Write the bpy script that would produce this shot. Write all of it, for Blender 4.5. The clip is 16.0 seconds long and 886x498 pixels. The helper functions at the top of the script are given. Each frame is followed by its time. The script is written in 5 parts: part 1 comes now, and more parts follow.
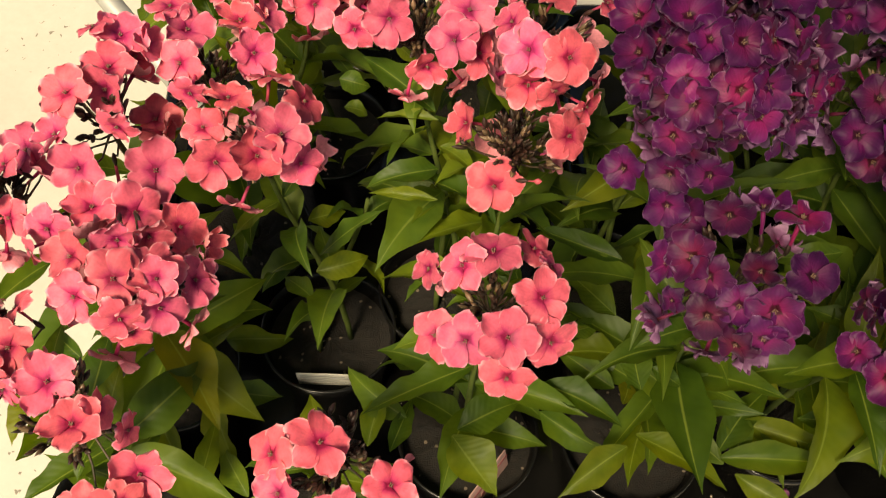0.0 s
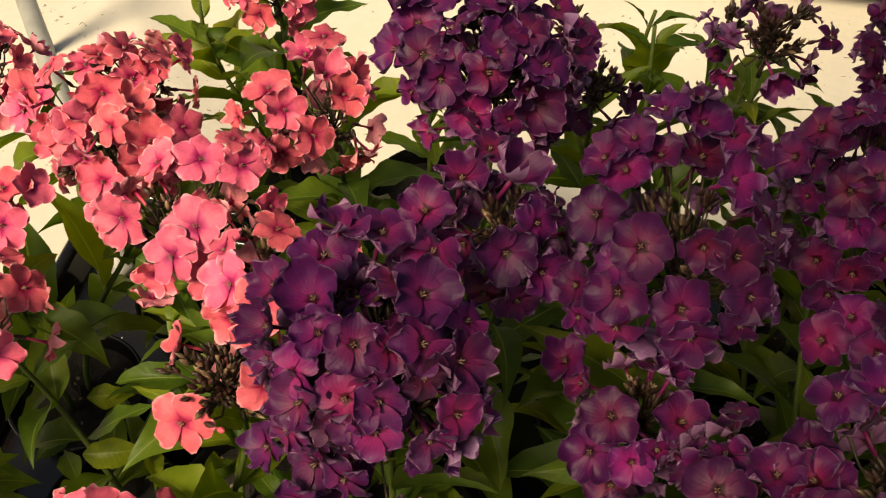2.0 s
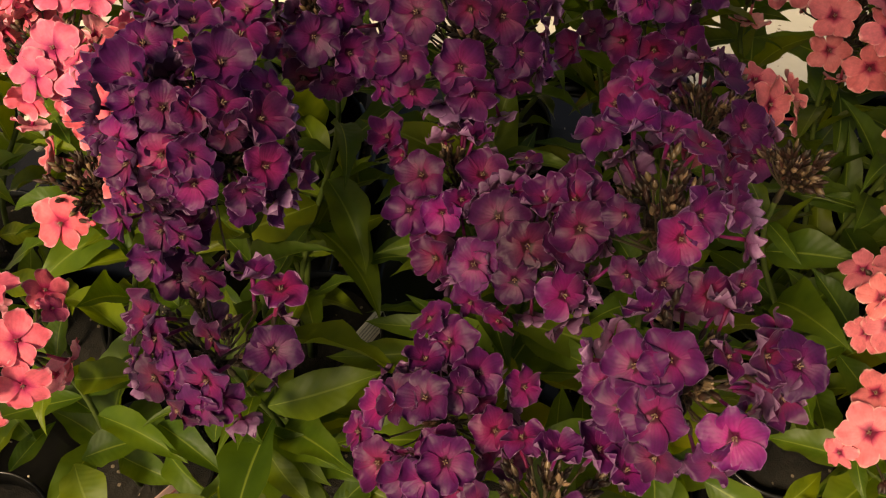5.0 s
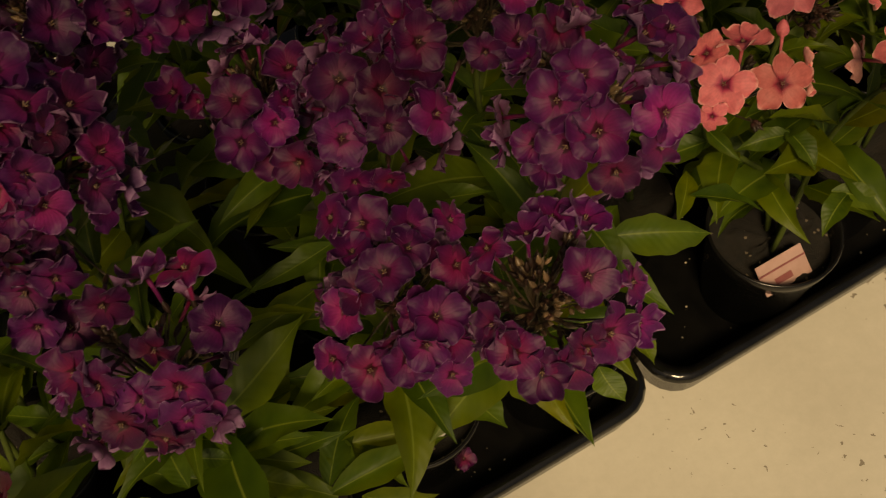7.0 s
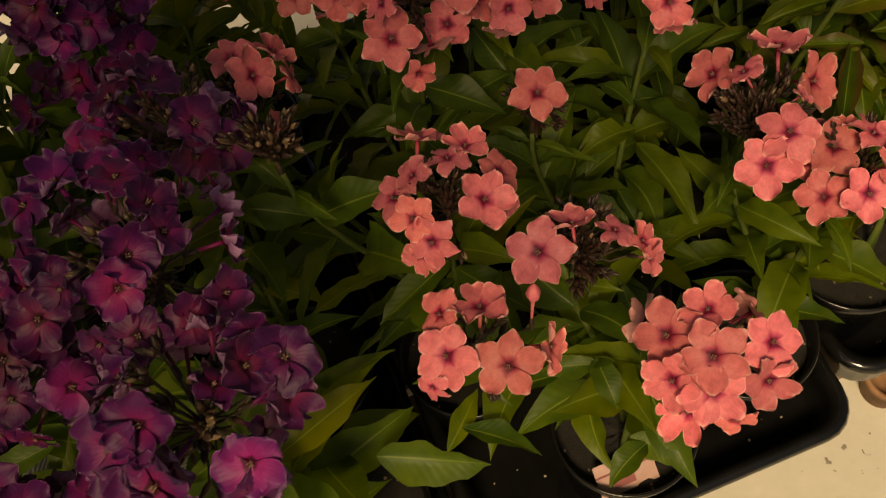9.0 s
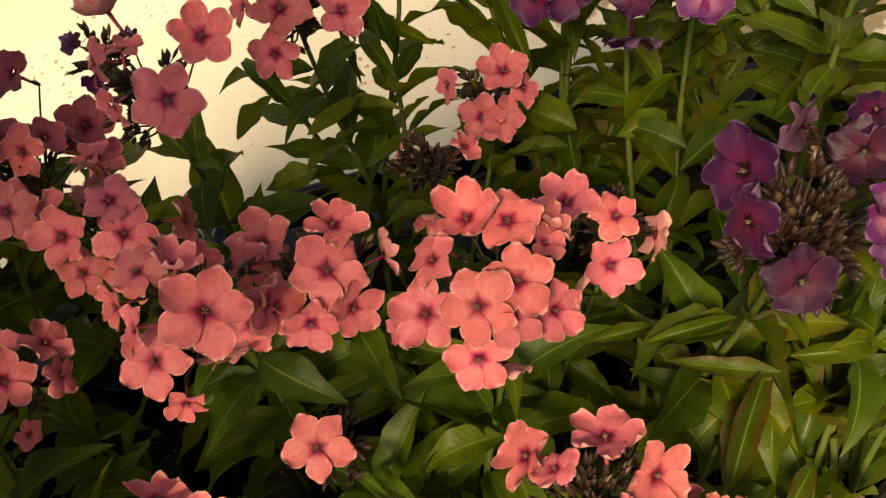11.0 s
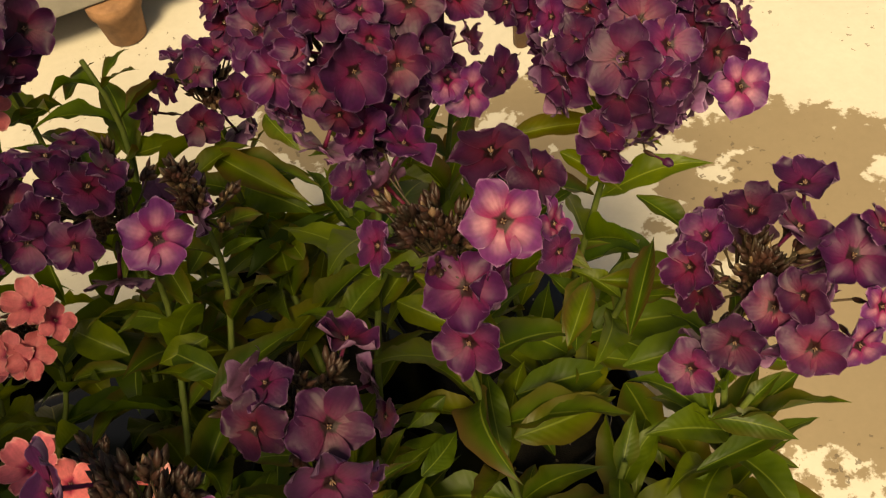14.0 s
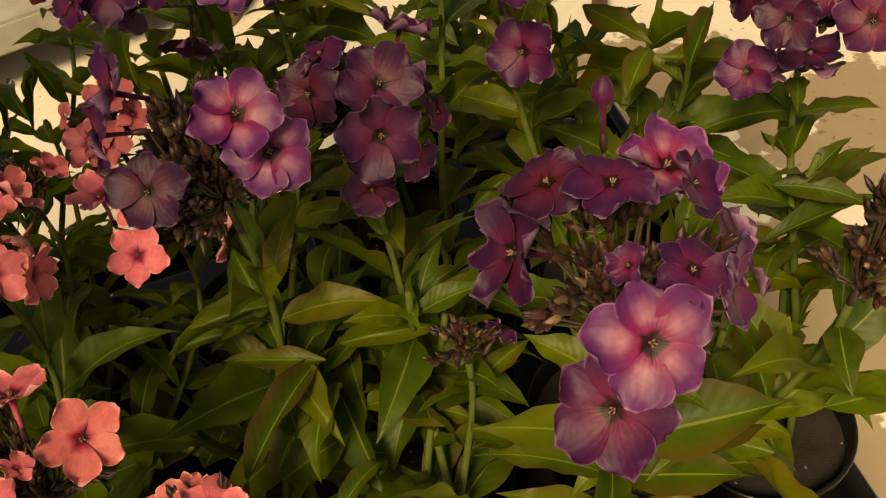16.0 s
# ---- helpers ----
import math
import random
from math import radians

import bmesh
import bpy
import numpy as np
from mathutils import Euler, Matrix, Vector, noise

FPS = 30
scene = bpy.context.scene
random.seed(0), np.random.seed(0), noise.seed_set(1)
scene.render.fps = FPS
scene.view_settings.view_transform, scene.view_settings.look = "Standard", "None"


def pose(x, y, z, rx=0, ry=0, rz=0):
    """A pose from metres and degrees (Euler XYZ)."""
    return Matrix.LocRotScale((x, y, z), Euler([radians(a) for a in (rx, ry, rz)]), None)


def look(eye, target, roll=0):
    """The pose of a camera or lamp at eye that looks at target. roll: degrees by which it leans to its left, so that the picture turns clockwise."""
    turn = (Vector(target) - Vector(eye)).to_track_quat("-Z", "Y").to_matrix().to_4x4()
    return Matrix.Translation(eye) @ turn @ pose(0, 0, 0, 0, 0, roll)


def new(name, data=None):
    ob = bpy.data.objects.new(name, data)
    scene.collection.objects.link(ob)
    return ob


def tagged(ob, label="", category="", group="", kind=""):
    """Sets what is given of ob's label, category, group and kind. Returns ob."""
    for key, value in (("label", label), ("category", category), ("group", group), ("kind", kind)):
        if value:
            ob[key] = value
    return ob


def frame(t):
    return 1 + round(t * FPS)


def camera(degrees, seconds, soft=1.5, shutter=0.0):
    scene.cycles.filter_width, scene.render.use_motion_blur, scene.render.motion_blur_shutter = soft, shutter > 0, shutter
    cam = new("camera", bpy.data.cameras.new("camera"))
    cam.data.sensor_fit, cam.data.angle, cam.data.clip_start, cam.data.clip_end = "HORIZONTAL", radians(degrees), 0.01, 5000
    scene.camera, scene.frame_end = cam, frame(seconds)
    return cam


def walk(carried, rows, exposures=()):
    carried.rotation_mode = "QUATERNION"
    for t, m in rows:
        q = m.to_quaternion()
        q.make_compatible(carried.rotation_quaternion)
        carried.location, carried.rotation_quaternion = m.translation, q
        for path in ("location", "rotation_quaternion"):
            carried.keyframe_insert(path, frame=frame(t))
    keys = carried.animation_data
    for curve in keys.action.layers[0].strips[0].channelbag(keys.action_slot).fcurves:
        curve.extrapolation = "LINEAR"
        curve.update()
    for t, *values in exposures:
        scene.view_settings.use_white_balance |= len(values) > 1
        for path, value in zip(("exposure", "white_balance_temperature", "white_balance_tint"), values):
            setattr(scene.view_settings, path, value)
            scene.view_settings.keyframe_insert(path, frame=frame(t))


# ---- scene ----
cam = camera(49.0, 16.0, soft=1.15, shutter=0.15)
PATH = [
    (0, (0.0745, 0.1252, 1.1587), (0.0201, 0.6168, 0.2896), 3.43),
    (0.5, (0.0795, 0.1683, 1.1485), (0.0264, 0.6847, 0.2938), 6.80),
    (1, (0.1413, 0.2128, 1.1453), (0.0250, 0.7431, 0.3056), 4.71),
    (1.5, (0.2242, 0.2593, 1.1392), (0.0271, 0.8012, 0.3222), 1.65),
    (2, (0.2667, 0.2785, 1.1476), (0.0697, 0.8380, 0.3425), 3.01),
    (2.5, (0.3095, 0.2983, 1.1544), (0.1115, 0.8591, 0.3506), 1.96),
    (3, (0.3423, 0.3001, 1.1590), (0.1620, 0.8750, 0.3609), 2.62),
    (3.5, (0.3658, 0.2948, 1.1662), (0.2037, 0.8661, 0.3616), 3.27),
    (4, (0.3830, 0.2760, 1.1697), (0.2220, 0.8141, 0.3424), 1.92),
    (4.5, (0.3821, 0.2464, 1.1698), (0.2222, 0.7490, 0.3202), 0.98),
    (4.7, (0.3829, 0.2353, 1.1722), (0.2214, 0.7204, 0.3128), 0.40),
    (6.8, (0.2680, 0.1643, 1.1266), (0.3900, 0.6430, 0.2572), -4.66),
    (7, (0.2827, 0.1683, 1.1253), (0.4195, 0.6446, 0.2567), -4.78),
    (7.5, (0.3398, 0.1919, 1.1346), (0.4832, 0.6471, 0.2558), -3.36),
    (8, (0.4066, 0.2182, 1.1483), (0.5201, 0.6561, 0.2565), -4.33),
    (8.2, (0.4290, 0.2227, 1.1469), (0.5357, 0.6689, 0.2584), -4.43),
    (10.3, (0.6709, 0.3865, 1.1200), (0.5860, 0.8814, 0.2552), -15.85),
    (10.5, (0.6822, 0.4038, 1.1151), (0.6055, 0.9077, 0.2548), -14.72),
    (11, (0.7260, 0.4411, 1.1163), (0.6587, 0.9560, 0.2617), -13.85),
    (11.5, (0.7767, 0.4639, 1.1247), (0.7250, 0.9930, 0.2777), -12.65),
    (12, (0.8263, 0.4857, 1.1372), (0.7967, 1.0225, 0.2940), -11.42),
    (12.5, (0.8718, 0.5037, 1.1409), (0.8732, 1.0547, 0.3064), -9.24),
    (13, (0.9162, 0.5147, 1.1363), (0.9427, 1.0841, 0.3147), -7.71),
    (13.5, (0.9507, 0.5115, 1.1311), (0.9908, 1.0927, 0.3183), -7.52),
    (14, (0.9757, 0.4950, 1.1167), (1.0071, 1.0757, 0.3033), -8.86),
    (14.5, (0.9932, 0.4440, 1.0750), (0.9878, 1.0417, 0.2733), -12.33),
    (15, (0.9909, 0.4049, 1.0398), (0.9636, 1.0170, 0.2495), -13.99),
    (15.5, (0.9741, 0.3693, 1.0120), (0.9451, 1.0173, 0.2509), -12.81),
    (16, (0.9579, 0.3485, 1.0077), (0.9144, 1.0063, 0.2557), -13.98),
]
EXPOSURES = [(0, 0.55, 7400, 6), (0.5, 0.4, 7450, 6), (1, 0.42, 7500, 6), (2, 0.5, 7700, 8), (3.5, 0.5, 7800, 9), (4.5, 0.72, 8000, 10), (7, -0.7, 10000, 9), (8.2, -0.86, 10400, 9), (10.3, 0.82, 8500, 9), (12.5, 0.65, 8700, 7), (14, 0.43, 9300, 6), (15, 0.12, 10000, 7), (16, 0.28, 10100, 9)]
walk(cam, [(t, look(eye, target, roll)) for t, eye, target, roll in PATH], EXPOSURES)

# ---------------------------------------------------------------- light
world = bpy.data.worlds.new("sky")
scene.world = world
world.use_nodes = True
wn = world.node_tree.nodes
sky = wn.new("ShaderNodeTexSky")
sky.sky_type = "NISHITA"
sky.sun_disc = False
SUN_ELEV, SUN_AZ = radians(54), radians(-160)      # azimuth from +y towards +x
sky.sun_elevation, sky.sun_rotation = SUN_ELEV, SUN_AZ
sky.dust_density = 4.0
wn["Background"].inputs["Strength"].default_value = 0.065
world.node_tree.links.new(sky.outputs[0], wn["Background"].inputs["Color"])

sun = new("sun", bpy.data.lights.new("sun", "SUN"))
sun.data.energy, sun.data.angle, sun.data.color = 5.0, radians(15), (1.0, 0.86, 0.64)
sun_dir = Vector((math.sin(SUN_AZ) * math.cos(SUN_ELEV), math.cos(SUN_AZ) * math.cos(SUN_ELEV), math.sin(SUN_ELEV)))
sun.matrix_world = look(sun_dir * 6, (0, 0, 0))

# ---------------------------------------------------------------- materials
def material(name):
    m = bpy.data.materials.new(name)
    m.use_nodes = True
    return m, m.node_tree.nodes, m.node_tree.links


def node(ns, kind, **values):
    n = ns.new(kind)
    for key, value in values.items():
        n.inputs[key].default_value = value
    return n


def ramp(ns, stops, smooth=False):
    r = ns.new("ShaderNodeValToRGB")
    e = r.color_ramp.elements
    e[0].position, e[0].color = stops[0][0], (*stops[0][1], 1)
    e[1].position, e[1].color = stops[-1][0], (*stops[-1][1], 1)
    for p, c in stops[1:-1]:
        e.new(p).color = (*c, 1)
    if smooth:
        r.color_ramp.interpolation = "EASE"
    return r


def maths(ns, ls, op, a, b=None):
    m = ns.new("ShaderNodeMath")
    m.operation = op
    for k, v in enumerate((a, b)):
        if v is None:
            continue
        if isinstance(v, (int, float)):
            m.inputs[k].default_value = v
        else:
            ls.new(v, m.inputs[k])
    return m.outputs[0]


def mix_colour(ns, ls, how, fac, a, b):
    m = ns.new("ShaderNodeMix")
    m.data_type, m.blend_type = "RGBA", how
    for sock, v in ((m.inputs[0], fac), (m.inputs[6], a), (m.inputs[7], b)):
        if isinstance(v, (int, float)):
            sock.default_value = v
        elif isinstance(v, tuple):
            sock.default_value = (*v, 1)
        else:
            ls.new(v, sock)
    return m.outputs[2]


def thin_surface(ns, ls, colour, rough, through_colour, share, bump=None, specular=0.35):
    """A petal or leaf: gloss and diffuse on top, with some light coming through."""
    b = ns["Principled BSDF"]
    b.inputs["Roughness"].default_value = rough
    b.inputs["Specular IOR Level"].default_value = specular
    ls.new(colour, b.inputs["Base Color"])
    t = ns.new("ShaderNodeBsdfTranslucent")
    ls.new(through_colour, t.inputs["Color"])
    if bump:
        ls.new(bump, b.inputs["Normal"])
        ls.new(bump, t.inputs["Normal"])
    s = ns.new("ShaderNodeMixShader")
    s.inputs[0].default_value = share
    ls.new(b.outputs[0], s.inputs[1])
    ls.new(t.outputs[0], s.inputs[2])
    ls.new(s.outputs[0], ns["Material Output"].inputs["Surface"])


def petal_material(name, eye, throat, body, edge, hue=0.012, pale=None, dark=0.7, reach=0.36, rim=0.8, ray=1.0, nap=0.0, eye_to=0.09, veins=0.04):
    """Petals coloured along and across their own length (UV: across -1 to 1, along 0 to 1)."""
    m, ns, ls = material(name)
    tc = ns.new("ShaderNodeTexCoord")
    sep = ns.new("ShaderNodeSeparateXYZ")
    ls.new(tc.outputs["UV"], sep.inputs[0])
    info = ns.new("ShaderNodeObjectInfo")
    wob = node(ns, "ShaderNodeTexNoise", Scale=170.0, Detail=4.0)
    ls.new(tc.outputs["Object"], wob.inputs["Vector"])
    shift = maths(ns, ls, "MULTIPLY", maths(ns, ls, "SUBTRACT", wob.outputs["Fac"], 0.5), 0.22)
    d = maths(ns, ls, "ADD", sep.outputs[1], shift)
    across = maths(ns, ls, "ABSOLUTE", sep.outputs[0])
    r = ramp(ns, [(0.03, eye), (eye_to, eye), (eye_to + 0.07, throat), (reach, body), (1.0, body)])
    ls.new(d, r.inputs[0])
    col = r.outputs[0]
    if pale:
        # a pale ray down the middle of each petal
        mid = ramp(ns, [(0.05, (1, 1, 1)), (0.62, (0, 0, 0))], True)
        ls.new(across, mid.inputs[0])
        band = ramp(ns, [(0.17, (0, 0, 0)), (0.36, (1, 1, 1)), (0.52, (0.65, 0.65, 0.65)), (0.8, (0, 0, 0))], True)
        ls.new(d, band.inputs[0])
        amount = maths(ns, ls, "MULTIPLY", mid.outputs[0], band.outputs[0])
        col = mix_colour(ns, ls, "MIX", maths(ns, ls, "MULTIPLY", amount, ray), col, pale)
    # thin paler margin; for mauve and purple also sun glints put into the colour
    out = maths(ns, ls, "MAXIMUM", maths(ns, ls, "ADD", sep.outputs[1], maths(ns, ls, "MULTIPLY", shift, 0.4)), maths(ns, ls, "MULTIPLY", across, maths(ns, ls, "MINIMUM", maths(ns, ls, "MULTIPLY", sep.outputs[1], 1.9), 1.0)))
    margin = ramp(ns, [(rim, (0, 0, 0)), (1.0, (1, 1, 1))])
    ls.new(out, margin.inputs[0])
    col = mix_colour(ns, ls, "MIX", margin.outputs[0], col, edge)
    hsv = ns.new("ShaderNodeHueSaturation")
    ls.new(col, hsv.inputs["Color"])
    ls.new(maths(ns, ls, "ADD", 0.5 - hue, maths(ns, ls, "MULTIPLY", info.outputs["Random"], 2 * hue)), hsv.inputs["Hue"])
    rnd = maths(ns, ls, "FRACT", maths(ns, ls, "MULTIPLY", info.outputs["Random"], 17.3))
    ls.new(maths(ns, ls, "ADD", dark, maths(ns, ls, "MULTIPLY", rnd, 1.15 - dark)), hsv.inputs["Value"])
    # fine veins fanning along the petal
    vein = maths(ns, ls, "SINE", maths(ns, ls, "ADD", maths(ns, ls, "MULTIPLY", sep.outputs[0], 24.0), maths(ns, ls, "MULTIPLY", shift, 40.0)))
    fine = node(ns, "ShaderNodeTexNoise", Scale=420.0, Detail=4.0)
    ls.new(tc.outputs["Object"], fine.inputs["Vector"])
    grain = maths(ns, ls, "ADD", fine.outputs["Fac"], maths(ns, ls, "MULTIPLY", vein, veins))
    tone = ramp(ns, [(0.25, (0.78, 0.78, 0.78)), (0.75, (1.08, 1.08, 1.08))])
    ls.new(grain, tone.inputs[0])
    col = mix_colour(ns, ls, "MULTIPLY", 1.0, hsv.outputs[0], tone.outputs[0])
    bp = node(ns, "ShaderNodeBump", Strength=0.35, Distance=0.0006)
    ls.new(grain, bp.inputs["Height"])
    thin_surface(ns, ls, col, 0.52, col, 0.26, bp.outputs[0], 0.3)
    if nap:
        # velvety surface of the dark petals
        b = ns["Principled BSDF"]
        b.inputs["Sheen Weight"].default_value, b.inputs["Sheen Roughness"].default_value = nap, 0.35
        b.inputs["Sheen Tint"].default_value = (0.75, 0.55, 0.9, 1)
    return m


CORAL = petal_material("coral_petal", (0.30, 0.012, 0.07), (0.52, 0.036, 0.14), (0.75, 0.125, 0.205), (0.86, 0.36, 0.43), rim=0.86)
SALMON = petal_material("salmon_petal", (0.16, 0.010, 0.035), (0.46, 0.042, 0.10), (0.72, 0.175, 0.20), (0.86, 0.41, 0.38), hue=0.008, rim=0.88, eye_to=0.07, reach=0.27)
PURPLE = petal_material("purple_petal", (0.05, 0.003, 0.016), (0.19, 0.008, 0.088), (0.086, 0.006, 0.077), (0.17, 0.06, 0.16), hue=0.03, dark=0.5, reach=0.62, rim=0.93, nap=0.12, veins=0.09)
PURPLE_STAR = petal_material("purple_star_petal", (0.08, 0.004, 0.025), (0.30, 0.012, 0.125), (0.125, 0.009, 0.105), (0.22, 0.09, 0.21), hue=0.02, dark=0.7, reach=0.85, rim=0.93, nap=0.12, veins=0.09)
MAUVE = petal_material("mauve_petal", (0.02, 0.002, 0.004), (0.135, 0.008, 0.05), (0.056, 0.006, 0.054), (0.19, 0.08, 0.19), hue=0.025, pale=(0.15, 0.03, 0.08), dark=0.5, reach=0.62, rim=0.94, ray=0.35, nap=0.06, veins=0.07)
MAUVE_STAR = petal_material("mauve_star_petal", (0.02, 0.002, 0.004), (0.22, 0.013, 0.085), (0.105, 0.016, 0.11), (0.27, 0.13, 0.27), hue=0.015, pale=(0.44, 0.19, 0.26), dark=0.8, reach=0.6, rim=0.94, ray=0.66, nap=0.06, veins=0.07)


# the backs of the petals, paler than their faces
CORAL_BACK = petal_material("coral_petal_back", (0.70, 0.16, 0.25), (0.74, 0.2, 0.29), (0.80, 0.30, 0.37), (0.86, 0.42, 0.48), rim=0.9)
SALMON_BACK = petal_material("salmon_petal_back", (0.66, 0.2, 0.24), (0.72, 0.26, 0.28), (0.78, 0.34, 0.34), (0.86, 0.45, 0.44), hue=0.008, rim=0.9)
PURPLE_BACK = petal_material("purple_petal_back", (0.17, 0.025, 0.11), (0.20, 0.045, 0.16), (0.28, 0.12, 0.27), (0.36, 0.20, 0.35), hue=0.02, dark=0.6, reach=0.6)
MAUVE_BACK = petal_material("mauve_petal_back", (0.12, 0.03, 0.09), (0.17, 0.05, 0.13), (0.21, 0.09, 0.20), (0.30, 0.17, 0.30), hue=0.02, dark=0.6, reach=0.6)


def leaf_material(name, flushed, lo, hi):
    m, ns, ls = material(name)
    tc = ns.new("ShaderNodeTexCoord")
    sep = ns.new("ShaderNodeSeparateXYZ")
    ls.new(tc.outputs["UV"], sep.inputs[0])
    info = ns.new("ShaderNodeObjectInfo")
    big = node(ns, "ShaderNodeTexNoise", Scale=35.0, Detail=3.0)
    ls.new(tc.outputs["Object"], big.inputs["Vector"])
    base = ramp(ns, [(0.3, lo), (0.7, hi)])
    ls.new(big.outputs["Fac"], base.inputs[0])
    tint = ramp(ns, [(0.0, (0.5, 0.62, 0.6)), (0.5, (0.95, 1.0, 1.0)), (0.8, (1.25, 1.12, 0.75)), (0.95, (1.35, 1.12, 0.7)), (1.0, (1.5, 1.05, 0.6))])
    ls.new(info.outputs["Random"], tint.inputs[0])
    col = mix_colour(ns, ls, "MULTIPLY", 1.0, base.outputs[0], tint.outputs[0])
    across = maths(ns, ls, "ABSOLUTE", sep.outputs[0])
    rib = ramp(ns, [(0.018, (1, 1, 1)), (0.065, (0, 0, 0))])
    ls.new(across, rib.inputs[0])
    col = mix_colour(ns, ls, "MIX", maths(ns, ls, "MULTIPLY", rib.outputs[0], 0.7), col, (0.18, 0.23, 0.045))
    # some leaves are flushed brown-red towards the margin
    flush = maths(ns, ls, "FRACT", maths(ns, ls, "MULTIPLY", info.outputs["Random"], 7.7))
    much = ramp(ns, [(0.2, (0, 0, 0)), (1.0, (flushed, flushed, flushed))])
    ls.new(flush, much.inputs[0])
    where = ramp(ns, [(0.35, (0, 0, 0)), (1.0, (1, 1, 1))])
    ls.new(maths(ns, ls, "ADD", across, maths(ns, ls, "MULTIPLY", maths(ns, ls, "SUBTRACT", big.outputs["Fac"], 0.5), 0.9)), where.inputs[0])
    col = mix_colour(ns, ls, "MIX", maths(ns, ls, "MULTIPLY", much.outputs[0], where.outputs[0]), col, (0.085, 0.040, 0.016))
    # side veins run forward from the midrib
    slant = maths(ns, ls, "SUBTRACT", sep.outputs[1], maths(ns, ls, "MULTIPLY", across, 0.16))
    vein = maths(ns, ls, "SINE", maths(ns, ls, "MULTIPLY", slant, 75.0))
    bp = node(ns, "ShaderNodeBump", Strength=0.10, Distance=0.0005)
    ls.new(vein, bp.inputs["Height"])
    thin_surface(ns, ls, col, 0.48, mix_colour(ns, ls, "MULTIPLY", 1.0, col, (1.9, 1.7, 0.6)), 0.42, bp.outputs[0], 0.27)
    return m


LEAF = leaf_material("phlox_leaf", 0.12, (0.038, 0.074, 0.008), (0.094, 0.138, 0.012))
LEAF_LIGHT = leaf_material("light_phlox_leaf", 0.08, (0.048, 0.092, 0.010), (0.112, 0.160, 0.014))
LEAF_OLIVE = leaf_material("olive_phlox_leaf", 0.12, (0.037, 0.072, 0.007), (0.088, 0.127, 0.011))
LEAF_FLUSHED = leaf_material("flushed_phlox_leaf", 0.85, (0.033, 0.063, 0.004), (0.082, 0.118, 0.007))


def plain(name, lo, hi, rough, scale, bump=0.2, dist=0.001, metal=0.0, spec=0.5, island=False):
    m, ns, ls = material(name)
    tc = ns.new("ShaderNodeTexCoord")
    a = node(ns, "ShaderNodeTexNoise", Scale=scale, Detail=6.0, Roughness=0.6)
    ls.new(tc.outputs["Object"], a.inputs["Vector"])
    r = ramp(ns, [(0.3, lo), (0.72, hi)])
    ls.new(a.outputs["Fac"], r.inputs[0])
    b = ns["Principled BSDF"]
    col = r.outputs[0]
    if island:
        g = ns.new("ShaderNodeNewGeometry")
        s = ramp(ns, [(0.0, (0.55, 0.55, 0.55)), (1.0, (1.5, 1.4, 1.3))])
        ls.new(g.outputs["Random Per Island"], s.inputs[0])
        col = mix_colour(ns, ls, "MULTIPLY", 1.0, col, s.outputs[0])
    ls.new(col, b.inputs["Base Color"])
    b.inputs["Roughness"].default_value, b.inputs["Metallic"].default_value = rough, metal
    b.inputs["Specular IOR Level"].default_value = spec
    n2 = node(ns, "ShaderNodeTexNoise", Scale=scale * 6, Detail=4.0)
    ls.new(tc.outputs["Object"], n2.inputs["Vector"])
    bp = node(ns, "ShaderNodeBump", Strength=bump, Distance=dist)
    ls.new(n2.outputs["Fac"], bp.inputs["Height"])
    ls.new(bp.outputs[0], b.inputs["Normal"])
    return m


STEM = plain("green_stem", (0.036, 0.060, 0.010), (0.080, 0.10, 0.02), 0.75, 60, spec=0.2)
BRANCH = plain("brown_branch", (0.03, 0.026, 0.012), (0.065, 0.036, 0.022), 0.6, 80)
ANTHER = plain("anther", (0.10, 0.05, 0.03), (0.24, 0.15, 0.10), 0.5, 200, 0.1)
BUD_DARK = plain("dark_bud", (0.010, 0.009, 0.004), (0.040, 0.014, 0.013), 0.5, 120, spec=0.35, island=True)
BUD_PALE = plain("pale_bud", (0.06, 0.045, 0.02), (0.19, 0.12, 0.08), 0.4, 120, island=True)
BLACK = plain("black_plastic", (0.003, 0.003, 0.003), (0.007, 0.0066, 0.006), 0.13, 30, 0.05, 0.0005, spec=0.4)
POT_BLACK = plain("pot_plastic", (0.003, 0.003, 0.003), (0.008, 0.0075, 0.007), 0.22, 40, 0.08, 0.0006, spec=0.3)
SOIL = plain("potting_soil", (0.004, 0.003, 0.002), (0.017, 0.0115, 0.0075), 0.95, 160, 0.9, 0.006)
sn, sl = SOIL.node_tree.nodes, SOIL.node_tree.links
grain_at, grain_cells = sn.new("ShaderNodeTexCoord"), node(sn, "ShaderNodeTexVoronoi", Scale=210.0)
sl.new(grain_at.outputs["Object"], grain_cells.inputs["Vector"])
grain_few = sn.new("ShaderNodeSeparateColor")
sl.new(grain_cells.outputs["Color"], grain_few.inputs[0])
pick = maths(sn, sl, "MULTIPLY", maths(sn, sl, "GREATER_THAN", grain_few.outputs[0], 0.93), maths(sn, sl, "LESS_THAN", grain_cells.outputs["Distance"], 0.32))
base_link = sn["Principled BSDF"].inputs["Base Color"].links[0].from_socket
sl.new(mix_colour(sn, sl, "MIX", pick, base_link, (0.22, 0.17, 0.12)), sn["Principled BSDF"].inputs["Base Color"])
TAG = plain("pale_tag", (0.32, 0.19, 0.17), (0.48, 0.31, 0.28), 0.35, 25, 0.03)
TAG_WHITE = plain("white_tag", (0.5, 0.48, 0.42), (0.62, 0.6, 0.54), 0.4, 40, 0.03)
